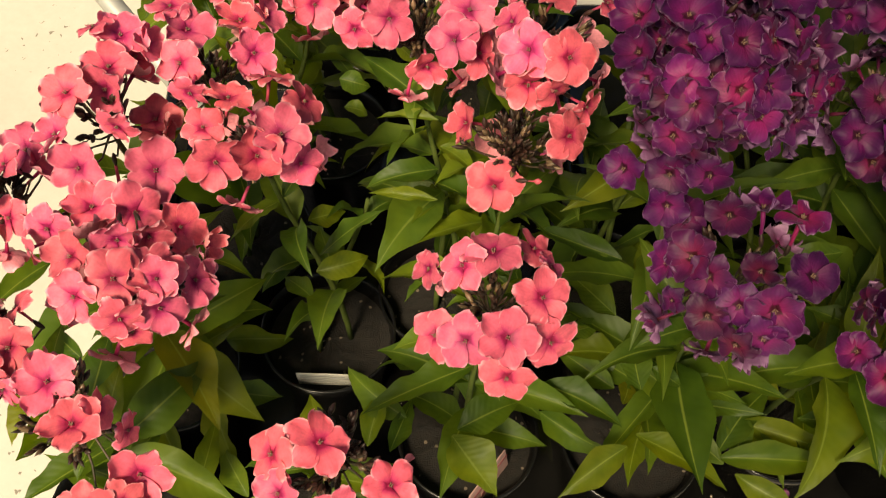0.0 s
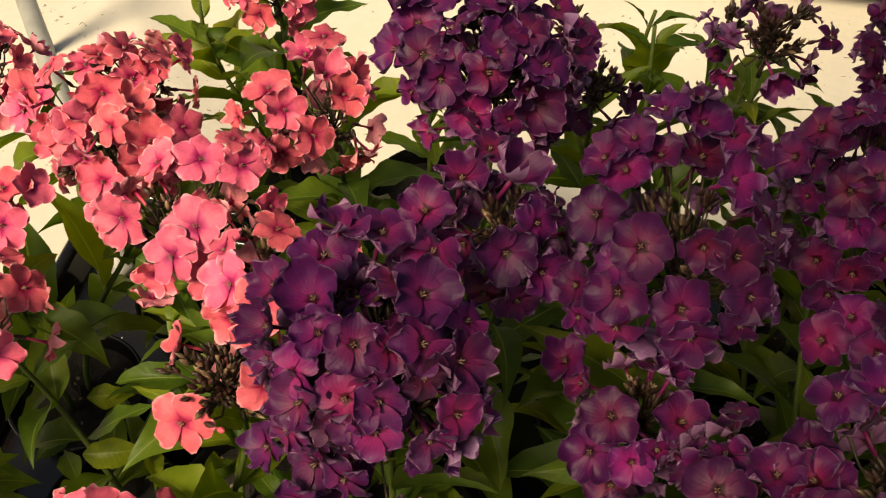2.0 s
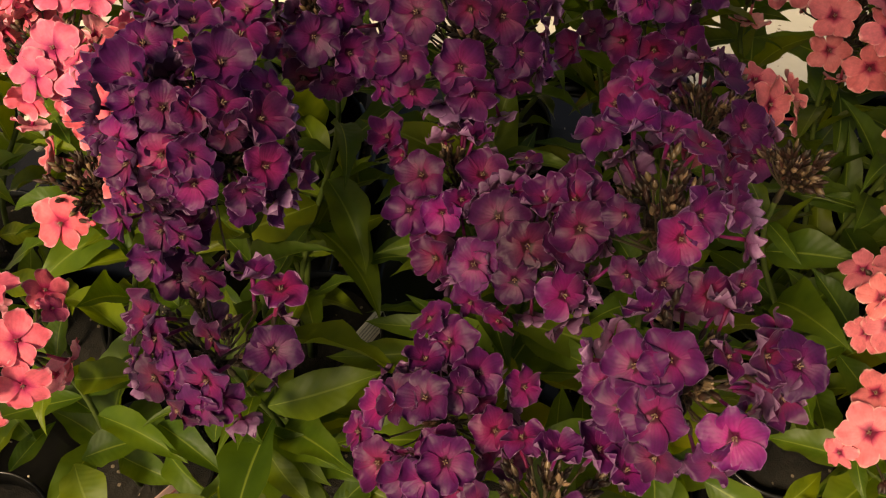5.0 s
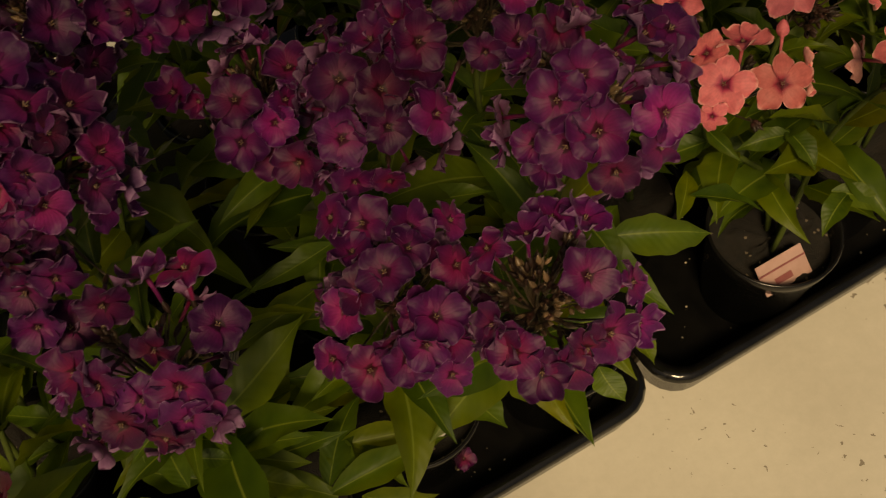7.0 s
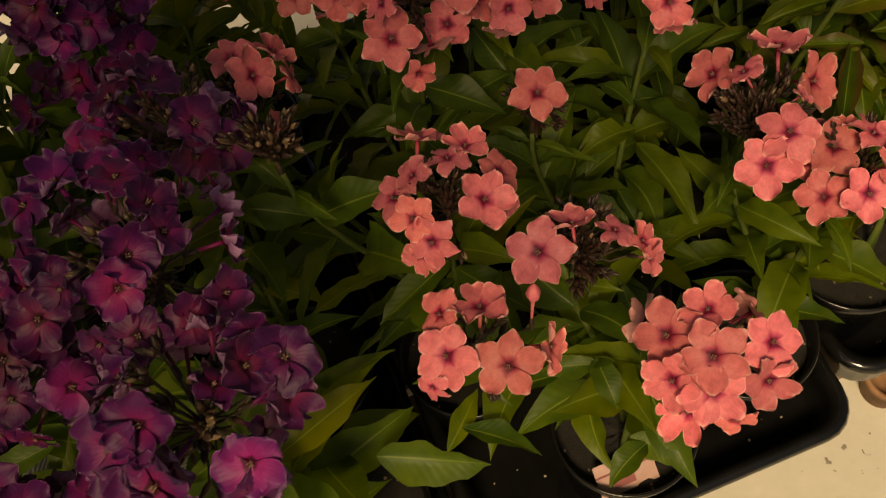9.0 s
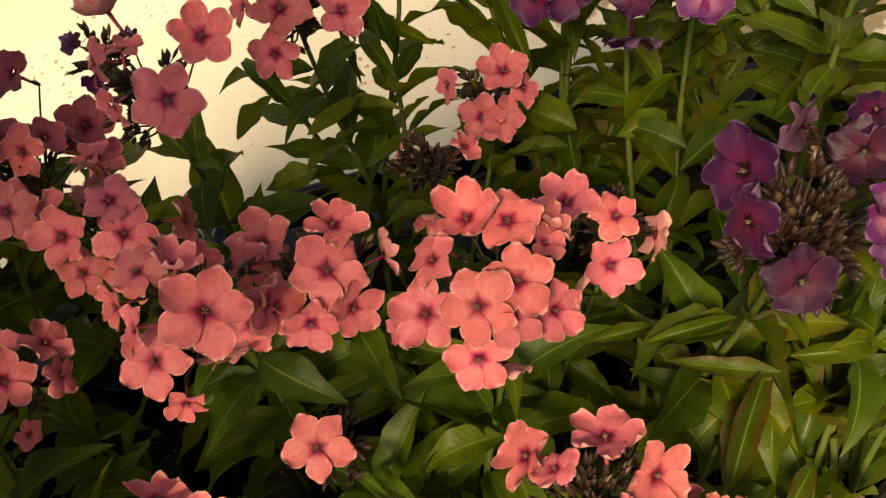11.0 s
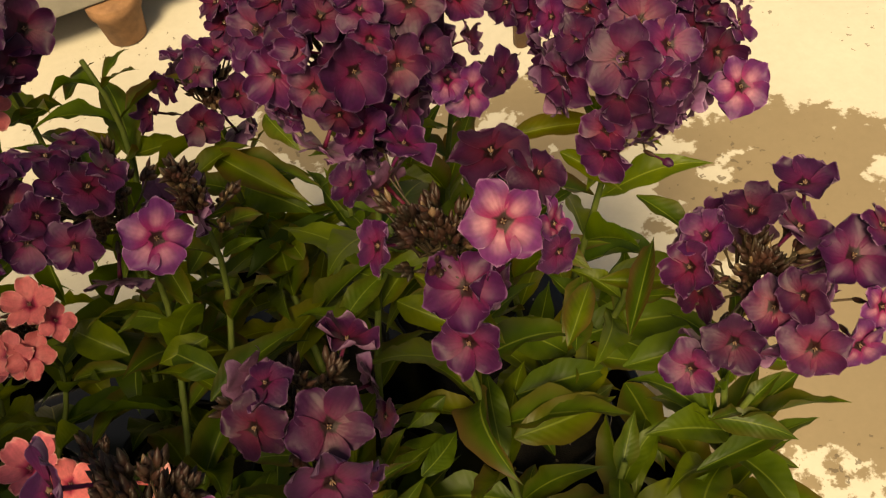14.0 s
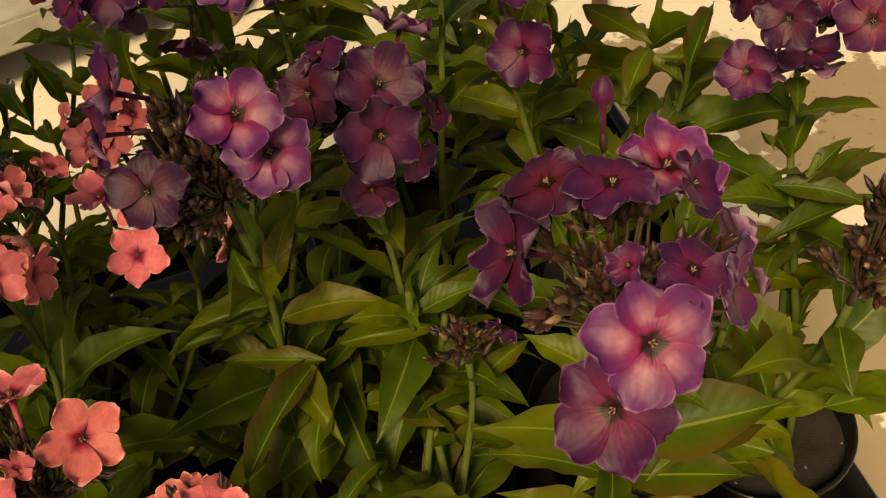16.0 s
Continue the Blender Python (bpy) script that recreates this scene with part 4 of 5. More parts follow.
p.shoot(-0.14, 0.80, 0.62, 9)
p.shoot(-0.09, 0.84, 0.66, 9)

# ---------------------------------------------------------------- dark purple phlox
p = Pot(0.205, 0.405, PURPLE, 21, PURPLE_LABEL)
p.leaves(((-27, -60, 252, -68, -98, 240, 22), (-22, -51, 252, 41, -76, 240, 26), (-26, -32, 282, -34, 17, 269, 22), (-21, -15, 282, 2, -22, 269, 12), (-6, -8, 262, 50, -18, 250, 19), (-7, -13, 232, 36, -38, 220, 21), (45, -35, 202, 84, 24, 190, 24), (45, -39, 202, 132, -28, 190, 24), (69, -14, 202, 94, -51, 190, 18), (-43, 28, 262, -80, 63, 250, 23), (59, -10, 202, 135, -18, 190, 23), (62, -3, 202, 60, -41, 190, 19), (-29, 31, 182, 48, 1, 169, 23), (0, -12, 202, 50, -36, 190, 22)))
p.leaves(((-29, 34, 172, -84, 42, 159, 24), (24, 69, 202, 2, 37, 190, 24), (39, 76, 151, 51, 47, 139, 34), (63, -42, 182, 114, -56, 169, 19), (-61, 49, 222, -86, 38, 210, 15), (-69, 47, 202, -83, 27, 190, 11), (-31, 0, 202, -77, 29, 190, 22), (-18, 12, 222, 42, -19, 210, 29), (49, -43, 202, -2, -10, 190, 22), (61, -7, 202, 59, -39, 190, 23), (4, 32, 202, 16, 73, 190, 23), (-24, -11, 202, -20, 12, 190, 15), (-31, 24, 202, -44, 10, 190, 11), (23, 16, 202, 67, 21, 190, 15)))
p.head(0.172, 0.468, 0.772, 0.062, inner=44, fill=18, lean=(0.0, -0.15), buds=20, here=((-34, 23, 37, 128, -10, 10), (17, 10, 54, 128, -32, 28), (-15, 42, 40, 128, 69, 23), (-25, -4, 46, 117, -106, 20), (-44, -13, 26, 94, -124, 47), (-47, 2, 35, 106, -142, 43), (0, -19, 49, 112, -64, 41), (14, -15, 49, 98, -15, 45), (25, -8, 49, 128, -16, 36), (39, -2, 35, 116, -10, 49), (29, -17, 39, 94, -40, 66), (-15, -19, 48, 94, -100, 35), (-22, -32, 33, 105, -112, 46), (-16, -39, 25, 110, -112, 57), (3, -35, 35, 108, -72, 49), (16, -31, 35, 98, -61, 60)) + ((44, -16, 17, 115, -27, 64), (49, 5, -12, 100, 11, 72), (17, -37, 20, 105, -56, 66), (1, -40, 21, 95, -81, 74), (-21, -44, 5, 104, -114, 74), (37, -29, 12, 97, -45, 92), (7, 47, 32, 121, 38, 29), (-32, 35, 44, 119, 92, 25), (-39, -24, 20, 89, -142, 62), (35, 16, 37, 109, 11, 49), (4, 13, 53, 91, 23, 27), (-38, -39, -35, 101, -119, 55), (-14, -39, -34, 119, -105, 51), (-13, -54, -41, 103, -99, 68), (4, -45, -22, 107, -94, 69), (18, -58, -35, 114, -92, 62)))
p.head(0.200, 0.386, 0.700, 0.052, fill=8, lean=(0.0, -0.15), pale=True, buds=34, here=((-28, -4, 36, 117, -142, 50), (-38, -1, 22, 102, -165, 64), (-19, -13, 35, 110, -124, 59), (-33, -20, 17, 69, -144, 76), (-16, -28, 22, 111, -109, 60), (-3, -25, 32, 109, -104, 50), (14, -26, 34, 128, -98, 48), (12, -36, 22, 116, -97, 69), (0, -39, 16, 99, -116, 73), (36, 2, 26, 126, -50, 18), (22, -30, 25, 110, -62, 57), (29, 32, 34, 128, 69, 31), (10, 38, 29, 117, 119, 33), (7, -5, 34, 99, -108, 81), (-28, 49, 39, 119, -23, 7), (-30, 29, 20, 128, -87, 29)))
p = Pot(0.165, 0.54, PURPLE, 22, PURPLE_LABEL, (10, TAG_WHITE, 0.045, 70, -15))
p.leaves(((-5, -74, 282, -65, -52, 269, 19), (10, 72, 282, 32, 54, 269, 16)))
p.head(0.197, 0.572, 0.752, 0.045, inner=10, fill=12, pale=True, buds=34, here=((-27, 4, 31, 128, 101, 23), (-2, 7, 40, 127, 34, 26), (-19, 21, 39, 93, 44, 13), (-39, -14, 20, 128, -112, 28), (8, -30, 30, 127, -62, 48), (17, -13, 37, 112, -24, 48), (26, -27, 20, 113, -40, 59), (22, 3, 34, 91, 10, 52), (-37, -30, 7, 118, -113, 54), (-13, -30, 26, 101, -96, 68), (18, -35, 2, 116, -52, 79), (2, -39, 5, 109, -73, 86)))
p.head(0.155, 0.672, 0.765, 0.060, inner=26, fill=16, buds=20, here=((-46, -6, 24, 128, -78, 33), (-35, -26, 22, 128, -78, 48), (-19, -40, 22, 117, -68, 64), (-40, -30, -5, 91, -100, 82), (-54, -21, 15, 128, -131, 56), (-2, -38, 2, 120, -62, 59), (-27, -35, -26, 89, -122, 80), (5, -17, 39, 128, -36, 46), (4, -30, 27, 124, -49, 48), (30, -12, 27, 128, -31, 44), (15, -5, 40, 125, -25, 27), (-12, 10, 44, 127, -5, 13), (-40, 11, 35, 128, -118, 10), (29, -27, 11, 127, -39, 63), (40, -19, -7, 117, -52, 73), (40, 14, 19, 116, -1, 52)) + ((21, 37, 25, 119, 10, 40), (44, -2, 10, 103, -3, 69), (41, 33, 13, 120, -3, 43), (1, 12, 45, 113, -7, 12), (-56, 1, 38, 110, -143, 25)))
p.shoot(0.12, 0.58, 0.60, 7)
p = Pot(0.31, 0.56, PURPLE, 23, PURPLE_LABEL, (-78, TAG_WHITE, 0.038, 12, -20))
p.head(0.285, 0.572, 0.775, 0.060, fill=12, pale=True, buds=50, here=((-46, -3, 21, 128, -119, 38), (-22, -30, 43, 124, -88, 43), (-25, -40, 20, 128, -91, 49), (-21, -43, -3, 109, -85, 78), (-45, -29, -1, 96, -126, 51), (-39, -39, -11, 97, -125, 72), (-30, -33, 30, 94, -120, 57), (3, -37, 19, 127, -74, 54), (11, -40, 4, 126, -69, 79), (18, -14, 37, 126, -58, 50), (3, -20, 43, 92, -86, 71), (30, -19, 19, 117, -45, 53), (42, -11, 10, 86, 4, 67), (30, -28, 8, 107, -53, 76), (31, 8, 33, 107, 1, 54), (8, 28, 38, 121, -18, 32)) + ((25, 18, 35, 97, -5, 51), (-13, 47, 48, 112, 73, 5), (1, 49, 45, 112, 12, 23), (13, 48, 42, 100, 14, 43), (-32, 45, 52, 99, 147, 19), (-18, 53, 57, 88, 118, 24), (-41, 31, 42, 100, -154, 30), (-27, 31, 36, 100, -154, 16), (-51, 19, 36, 100, -156, 47), (-40, 19, 32, 112, -142, 33), (-9, 38, 36, 124, 8, 9)))
p.head(0.290, 0.530, 0.695, 0.043, fill=8, lean=(-0.1, -0.2), pale=True, buds=34, here=((-15, -21, 34, 126, -97, 35), (-19, -32, 13, 128, -99, 39), (1, -35, 24, 101, -83, 45), (-4, -37, -3, 128, -84, 50), (17, -12, 36, 128, -34, 21), (6, 9, 38, 98, 62, 30), (-3, 18, 33, 113, 96, 27), (-45, 6, 23, 109, -154, 37), (-34, 0, 17, 89, -152, 60), (10, -28, 31, 101, -48, 72)))
p.shoot(0.25, 0.66, 0.62, 8)
p = Pot(0.325, 0.445, PURPLE, 24, PURPLE_LABEL, (-60, TAG_WHITE, 0.036, 25, -35))
p.leaves(((-19, -40, 202, 34, -30, 190, 18), (21, 3, 262, -31, 24, 250, 23), (-22, 41, 302, -83, 32, 290, 18), (-35, 38, 262, -110, 17, 250, 24), (24, -27, 202, 46, -78, 190, 35), (64, -42, 202, 81, -70, 190, 21)))
p.head(0.345, 0.488, 0.718, 0.055, inner=14, fill=10, buds=20, here=((-26, -28, 17, 128, -91, 30), (-19, -11, 40, 128, -107, 28), (-1, -20, 35, 128, -77, 37), (19, -16, 41, 127, -51, 28), (24, 6, 47, 128, -59, 20), (-3, -34, 23, 111, -80, 45), (23, -33, 19, 123, -45, 48), (2, 2, 47, 111, 146, 17), (-25, -35, -13, 101, -105, 74), (-16, 37, 28, 76, 112, 32), (-49, -20, -2, 114, -126, 64), (-42, -19, -18, 104, -135, 75), (-8, -41, -13, 89, -100, 86)))
p.head(0.322, 0.400, 0.672, 0.052, inner=12, fill=8, lean=(0.0, -0.15), buds=26, here=((-6, 28, 33, 128, -150, 27), (14, 11, 43, 115, -19, 21), (-6, -13, 52, 122, -112, 21), (-20, -15, 46, 110, -147, 32), (-20, 38, 32, 113, 178, 47), (9, -4, 50, 100, -38, 28), (38, 18, 25, 108, -20, 44), (11, -35, 33, 128, -81, 24), (30, -12, 33, 103, -42, 37), (-29, -17, 35, 112, -154, 51), (-26, -35, -1, 128, -109, 37), (-42, -22, -2, 106, -155, 49), (-8, -43, 13, 114, -85, 42), (17, -40, 13, 116, -50, 43), (13, -48, -12, 107, -88, 58), (3, -42, 21, 113, -82, 41)) + ((41, -16, 7, 108, -34, 52),))
p = Pot(0.45, 0.455, PURPLE, 25, PURPLE_LABEL)
p.leaves(((33, -4, 252, 103, -19, 240, 33), (89, -4, 271, 133, -30, 259, 19), (4, -64, 182, 10, -91, 169, 24), (33, -52, 202, 37, -80, 190, 18), (-38, 56, 322, -5, 42, 310, 14), (-16, 24, 302, -11, 58, 290, 16), (77, -14, 262, 104, 26, 250, 15), (8, 39, 282, 6, 4, 269, 17)))
p.head(0.408, 0.500, 0.750, 0.062, fill=8, pale=True, buds=70, here=((-45, 31, 26, 128, -177, 27), (-29, 38, 30, 128, 131, 18), (-10, 39, 31, 128, 106, 22), (5, 20, 48, 111, 29, 28), (19, 3, 49, 103, 0, 45), (24, -12, 47, 101, -8, 50), (10, -23, 52, 115, -52, 38), (4, -35, 48, 109, -74, 44), (3, -45, 23, 124, -89, 41), (25, -41, 18, 114, -68, 52), (40, -29, 14, 110, -35, 58), (-22, -26, 42, 86, -127, 63), (-50, 10, 12, 114, -157, 42), (-14, -45, 22, 87, -116, 68), (-41, -25, 20, 128, -74, 41), (-47, -9, 19, 120, -169, 42)))
p.head(0.428, 0.420, 0.755, 0.057, inner=9, fill=8, pale=True, buds=40, here=((-10, -16, 46, 123, -112, 31), (-23, -20, 40, 128, -133, 40), (-10, -36, 32, 128, -110, 49), (-24, -34, 25, 122, -133, 54), (45, 5, 31, 128, -57, 25), (43, -7, 21, 107, -34, 62), (25, -32, 23, 128, -97, 44), (21, -41, 10, 105, -85, 68), (-4, -46, 11, 103, -112, 68), (30, 3, 36, 116, -22, 46), (34, 17, 34, 101, 20, 34)))
p.head(0.386, 0.362, 0.688, 0.052, fill=5, lean=(0.0, -0.15), pale=True, buds=60, here=((17, 28, 28, 127, 46, 10), (32, 21, 30, 114, 10, 21), (15, -16, 45, 128, -108, 24), (42, -15, 18, 101, -31, 54), (38, -32, 8, 101, -51, 58), (20, -36, 19, 128, -82, 46), (-16, -40, 12, 121, -115, 49), (-26, -30, 23, 123, -130, 37), (-4, -43, 14, 120, -102, 59), (-32, -16, 29, 97, -170, 53), (-30, -25, 24, 97, -155, 56), (-20, 21, 33, 100, 138, 31), (-2, 16, 43, 98, 94, 21), (6, -40, 21, 102, -87, 61)))
p = Pot(0.425, 0.58, PURPLE, 26, PURPLE_LABEL)
p.head(0.420, 0.605, 0.712, 0.052, fill=10, pale=True, buds=50, here=((-26, 3, 35, 128, 170, 28), (1, 1, 44, 125, 24, 28), (-44, 11, 12, 127, -152, 46), (17, -25, 35, 128, -53, 35), (29, -30, 15, 126, -56, 58), (-54, -2, 2, 128, -135, 59), (-32, -16, 25, 114, -119, 70), (-13, 12, 40, 114, 105, 26), (14, -37, 23, 111, -77, 73), (-13, -34, 27, 105, -110, 84)))
p.head(0.368, 0.712, 0.728, 0.055, inner=24, fill=14, buds=26, here=((-33, -1, 29, 127, -145, 42), (-41, -11, 12, 122, -137, 58), (-11, -36, 24, 128, -102, 49), (0, -29, 32, 128, -100, 35), (21, -9, 37, 128, -57, 33), (21, 20, 33, 113, 14, 27), (-3, 14, 41, 128, 130, 11), (-18, 8, 39, 119, 172, 22), (21, -29, 25, 122, -47, 42), (14, -40, 10, 128, -88, 60), (-3, -44, 6, 118, -108, 65), (26, -32, -24, 128, -67, 69), (-9, -41, -33, 128, -113, 61), (-30, -40, -32, 125, -134, 61), (12, -43, -33, 124, -95, 77), (38, -21, 6, 112, -37, 73)) + ((3, -56, -42, 117, -102, 89), (35, -7, 26, 110, -10, 60), (-40, -52, -39, 118, -144, 70)))
p = Pot(0.395, 0.70, PURPLE, 27, PURPLE_LABEL)
p.head(0.402, 0.812, 0.752, 0.062, 42, 0, 118)
p.head(0.300, 0.845, 0.695, 0.045, 5, 60, 115, buds=50)
p = Pot(0.275, 0.685, PURPLE, 28, PURPLE_LABEL)
p.leaves(((-57, -12, 302, -74, -46, 290, 18),))
p.head(0.200, 0.755, 0.690, 0.030, 3, 60, 115, buds=30)
p.shoot(0.26, 0.76, 0.63, 9)
p.shoot(0.215, 0.90, 0.64, 9)
p = Pot(0.25, 0.80, PURPLE, 29, PURPLE_LABEL)
p.head(0.16, 0.836, 0.66, 0.028, 2, 60, 100, buds=18, spire=0.035, leaves=5, flo=0.7)
p.head(0.269, 0.884, 0.66, 0.028, 2, 60, 100, buds=18, spire=0.035, leaves=5, flo=0.7)
p.head(0.489, 0.877, 0.68, 0.028, 2, 60, 100, buds=18, spire=0.035, leaves=5, flo=0.7)
p.shoot(0.30, 0.90, 0.66, 9)
p.shoot(0.21, 0.93, 0.63, 9)
p.shoot(0.36, 0.86, 0.62, 9)

# ---------------------------------------------------------------- salmon phlox
p = Pot(0.664, 0.478, SALMON, 41, SALMON_LABEL, (-98, TAG, 0.046, 10, -55))
p.leaves(((-16, -56, 252, -46, -76, 240, 19), (-25, -50, 252, 10, -71, 240, 20), (-32, -3, 262, -69, 5, 250, 18), (-33, 2, 262, -28, -33, 250, 20)))
p.head(0.668, 0.442, 0.655, 0.045, lean=(0.1, -0.3), leaves=6, bare=0.3, fill=2, here=((-21, -5, 31, 129, -160, 38), (-5, -24, 40, 125, -132, 30), (-7, -37, 24, 116, -125, 44), (-24, -26, 23, 110, -146, 59), (0, 0, 41, 104, 142, 16), (31, -18, 24, 118, -78, 23), (25, -34, 14, 106, -85, 57), (-14, -34, -9, 103, -136, 69), (7, -46, -1, 86, -106, 77)))
p.head(0.552, 0.465, 0.652, 0.045, lean=(-0.1, -0.3), leaves=6, bare=0.3, shut=(5,), here=((-15, -14, 35, 121, -134, 36), (14, -27, 37, 120, -110, 36), (7, 7, 40, 111, 87, 16), (-14, 9, 36, 99, 172, 38), (39, -17, 24, 100, -33, 69), (35, 7, 31, 74, 79, 32), (-25, -24, 22, 66, -126, 66)))
p.head(0.620, 0.503, 0.668, 0.043, buds=80, leaves=6, bare=0.3, here=((-27, -17, 41, 122, -140, 39), (33, -22, 16, 69, -49, 55), (15, -11, 36, 79, 28, 29), (31, -13, 21, 78, -15, 43), (-7, -7, 46, 90, 82, 32)))
p.shoot(0.625, 0.575, 0.54, 7)
p = Pot(0.56, 0.565, SALMON, 42, SALMON_LABEL)
p.head(0.556, 0.548, 0.670, 0.045, lean=(0.0, -0.2), fill=0, buds=60, leaves=8, here=((-8, 38, 15, 113, 70, 40), (17, 22, 22, 94, 46, 29), (5, 11, 30, 86, 60, 18), (31, -1, 23, 96, -31, 30), (18, -24, 37, 110, -67, 27), (-20, -17, 21, 96, -111, 26), (-16, 9, 23, 82, 173, 32), (33, -15, 17, 75, -32, 63), (-13, -30, 14, 103, -128, 51), (-20, -29, -1, 80, -124, 70), (-29, 5, 11, 103, -177, 34)))
p.head(0.470, 0.572, 0.722, 0.038, 0, 70, 100, buds=60, pale=True)
p.head(0.450, 0.664, 0.650, 0.043, buds=50, here=((10, -6, 32, 118, -41, 44), (-31, -34, 0, 116, -67, 11), (-2, 13, 31, 113, 55, 11), (23, 20, 21, 101, 17, 52), (31, 3, 14, 90, 6, 72), (16, -28, 11, 61, -36, 69)))
p = Pot(0.68, 0.595, SALMON, 43, SALMON_LABEL)
p.leaves(((10, 63, 202, 53, 82, 190, 22), (24, 53, 282, 8, 85, 269, 15), (26, 47, 262, -26, 32, 250, 26), (29, 47, 242, 51, -39, 230, 29), (12, 4, 202, -38, 1, 190, 18)))
p.head(0.623, 0.612, 0.650, 0.036, buds=40, here=((0, -8, 29, 118, -90, 30),))
p.head(0.720, 0.668, 0.700, 0.052, fill=4, here=((-11, -31, 39, 124, -105, 30), (8, -20, 38, 118, -78, 23), (-14, -42, 8, 112, -90, 45), (4, -33, 26, 102, -81, 41), (-36, -20, 17, 124, -119, 32), (-30, 0, 32, 93, -171, 27), (-12, 18, 35, 114, 160, 6), (7, 14, 34, 120, -30, 4), (25, 20, 21, 85, -3, 37), (24, -23, 10, 104, -44, 49), (23, 6, 24, 74, -4, 46), (-52, -20, 1, 65, -152, 66)))
p.head(0.785, 0.735, 0.628, 0.040, fill=1, buds=40, here=((-24, -1, 36, 123, 65, 3), (0, -18, 42, 103, -49, 14), (-6, -37, 22, 115, -74, 35)))
p.shoot(0.69, 0.575, 0.56, 8)
p.shoot(0.66, 0.63, 0.55, 7)
p = Pot(0.78, 0.53, SALMON, 44, SALMON_LABEL)
p.leaves(((-43, 42, 232, -113, 39, 220, 21),))
p.head(0.748, 0.565, 0.655, 0.057, fill=0, buds=110, here=((31, 7, 24, 122, -54, 50), (9, 20, 47, 116, 87, 34), (-27, 20, 33, 114, -178, 52), (-15, 9, 45, 85, 133, 32), (13, -10, 38, 49, 6, 41), (0, -29, 34, 122, -121, 12), (-14, -39, 20, 124, -125, 31)))
p.head(0.816, 0.544, 0.612, 0.052, fill=0, buds=40, here=((-18, 10, 18, 130, -126, 16), (5, 10, 25, 109, 15, 22), (5, -14, 23, 106, -37, 32), (-31, -15, 4, 122, -134, 34), (-10, -25, 15, 123, -116, 26), (-33, 10, 5, 68, -164, 56), (-7, 23, 20, 56, 91, 34), (-18, 35, 5, 69, 100, 42), (19, -2, 24, 64, -16, 65)))
p.shoot(0.83, 0.62, 0.56, 8)
p = Pot(0.55, 0.69, SALMON, 45, SALMON_LABEL)
p.leaves(((-24, -14, 282, 15, -9, 269, 11), (16, 3, 252, -45, 9, 240, 17), (-6, -26, 222, 7, -14, 210, 15)))
p.head(0.565, 0.690, 0.695, 0.050, fill=3, buds=50, here=((20, -36, 41, 150, -51, 26), (-19, -39, 2, 129, -75, 39), (-21, -31, 25, 90, -167, 53), (-7, -57, -13, 78, -83, 80), (-14, -11, 43, 90, -117, 19), (8, -15, 50, 83, 27, 29), (-34, -15, 19, 88, -142, 61)))
p.head(0.508, 0.757, 0.662, 0.047, fill=3, buds=30, here=((15, -27, 34, 120, -40, 27), (-16, -37, 15, 105, -92, 43), (-20, -24, 34, 121, -94, 36), (9, -11, 44, 108, -43, 16), (36, -20, -19, 109, -5, 46), (-50, -8, 42, 127, -70, 39), (-29, -4, 34, 87, 167, 30), (13, -39, 9, 131, -87, 69), (-10, 26, 36, 90, 135, 29)))
p = Pot(0.66, 0.715, SALMON, 46, SALMON_LABEL)
p.leaves(((-55, -1, 202, -9, 11, 190, 22), (55, -12, 222, 100, 13, 210, 21), (3, -34, 182, -33, -8, 169, 21), (14, 14, 202, 6, 98, 190, 17), (52, 1, 182, 96, -39, 169, 22), (44, -36, 282, -18, -8, 269, 21), (46, -50, 262, 79, -45, 250, 18), (48, -32, 262, 43, 51, 250, 16), (37, -31, 252, -10, -37, 240, 20), (22, -3, 232, -30, 12, 220, 20)))
p.head(0.625, 0.702, 0.665, 0.050, fill=3, here=((8, -11, 31, 140, -65, 25), (-31, 19, 18, 126, -129, 12), (12, 16, 32, 116, 31, 23), (18, -27, 16, 109, -45, 54), (-4, -33, 16, 108, -76, 60), (-21, -23, 21, 126, -24, 39), (-41, -20, -1, 114, -105, 39), (-39, 8, 14, 108, -129, 49)))
p.head(0.725, 0.862, 0.600, 0.040, buds=50, here=((-5, -24, 16, 110, -95, 47), (7, -25, 14, 110, -75, 41), (12, 1, 30, 117, -85, 20), (24, -7, 19, 89, -30, 48), (-26, 7, 16, 91, -163, 61)))
p.head(0.683, 0.802, 0.615, 0.036, 3, 50, 110, buds=60, leaves=6, flo=0.8)
p = Pot(0.51, 0.81, SALMON, 47, SALMON_LABEL)
p.leaves(((26, 52, 282, -41, 77, 269, 16), (41, 50, 302, 67, 95, 290, 19)))
p.head(0.440, 0.805, 0.655, 0.050, fill=4, buds=36, here=((9, -42, 30, 121, -81, 48), (-20, 2, 32, 141, -155, 34), (-22, -18, 29, 109, -134, 65), (-4, 9, 33, 126, 50, 15), (19, 12, 27, 96, -5, 44), (27, 43, -3, 136, -79, 42), (13, -6, 37, 117, -100, 48), (1, 51, 43, 109, -136, 19), (31, 24, -14, 140, 56, 34)))
p.head(0.535, 0.812, 0.700, 0.050, buds=60, here=((21, -25, 32, 148, -64, 56), (33, 29, 21, 133, -33, 38), (-12, 33, 46, 111, 138, 29), (-25, 12, 30, 100, -159, 59), (-4, 9, 40, 84, 72, 29), (-8, -26, 34, 82, -127, 81)))
p = Pot(0.635, 0.835, SALMON, 48, SALMON_LABEL)
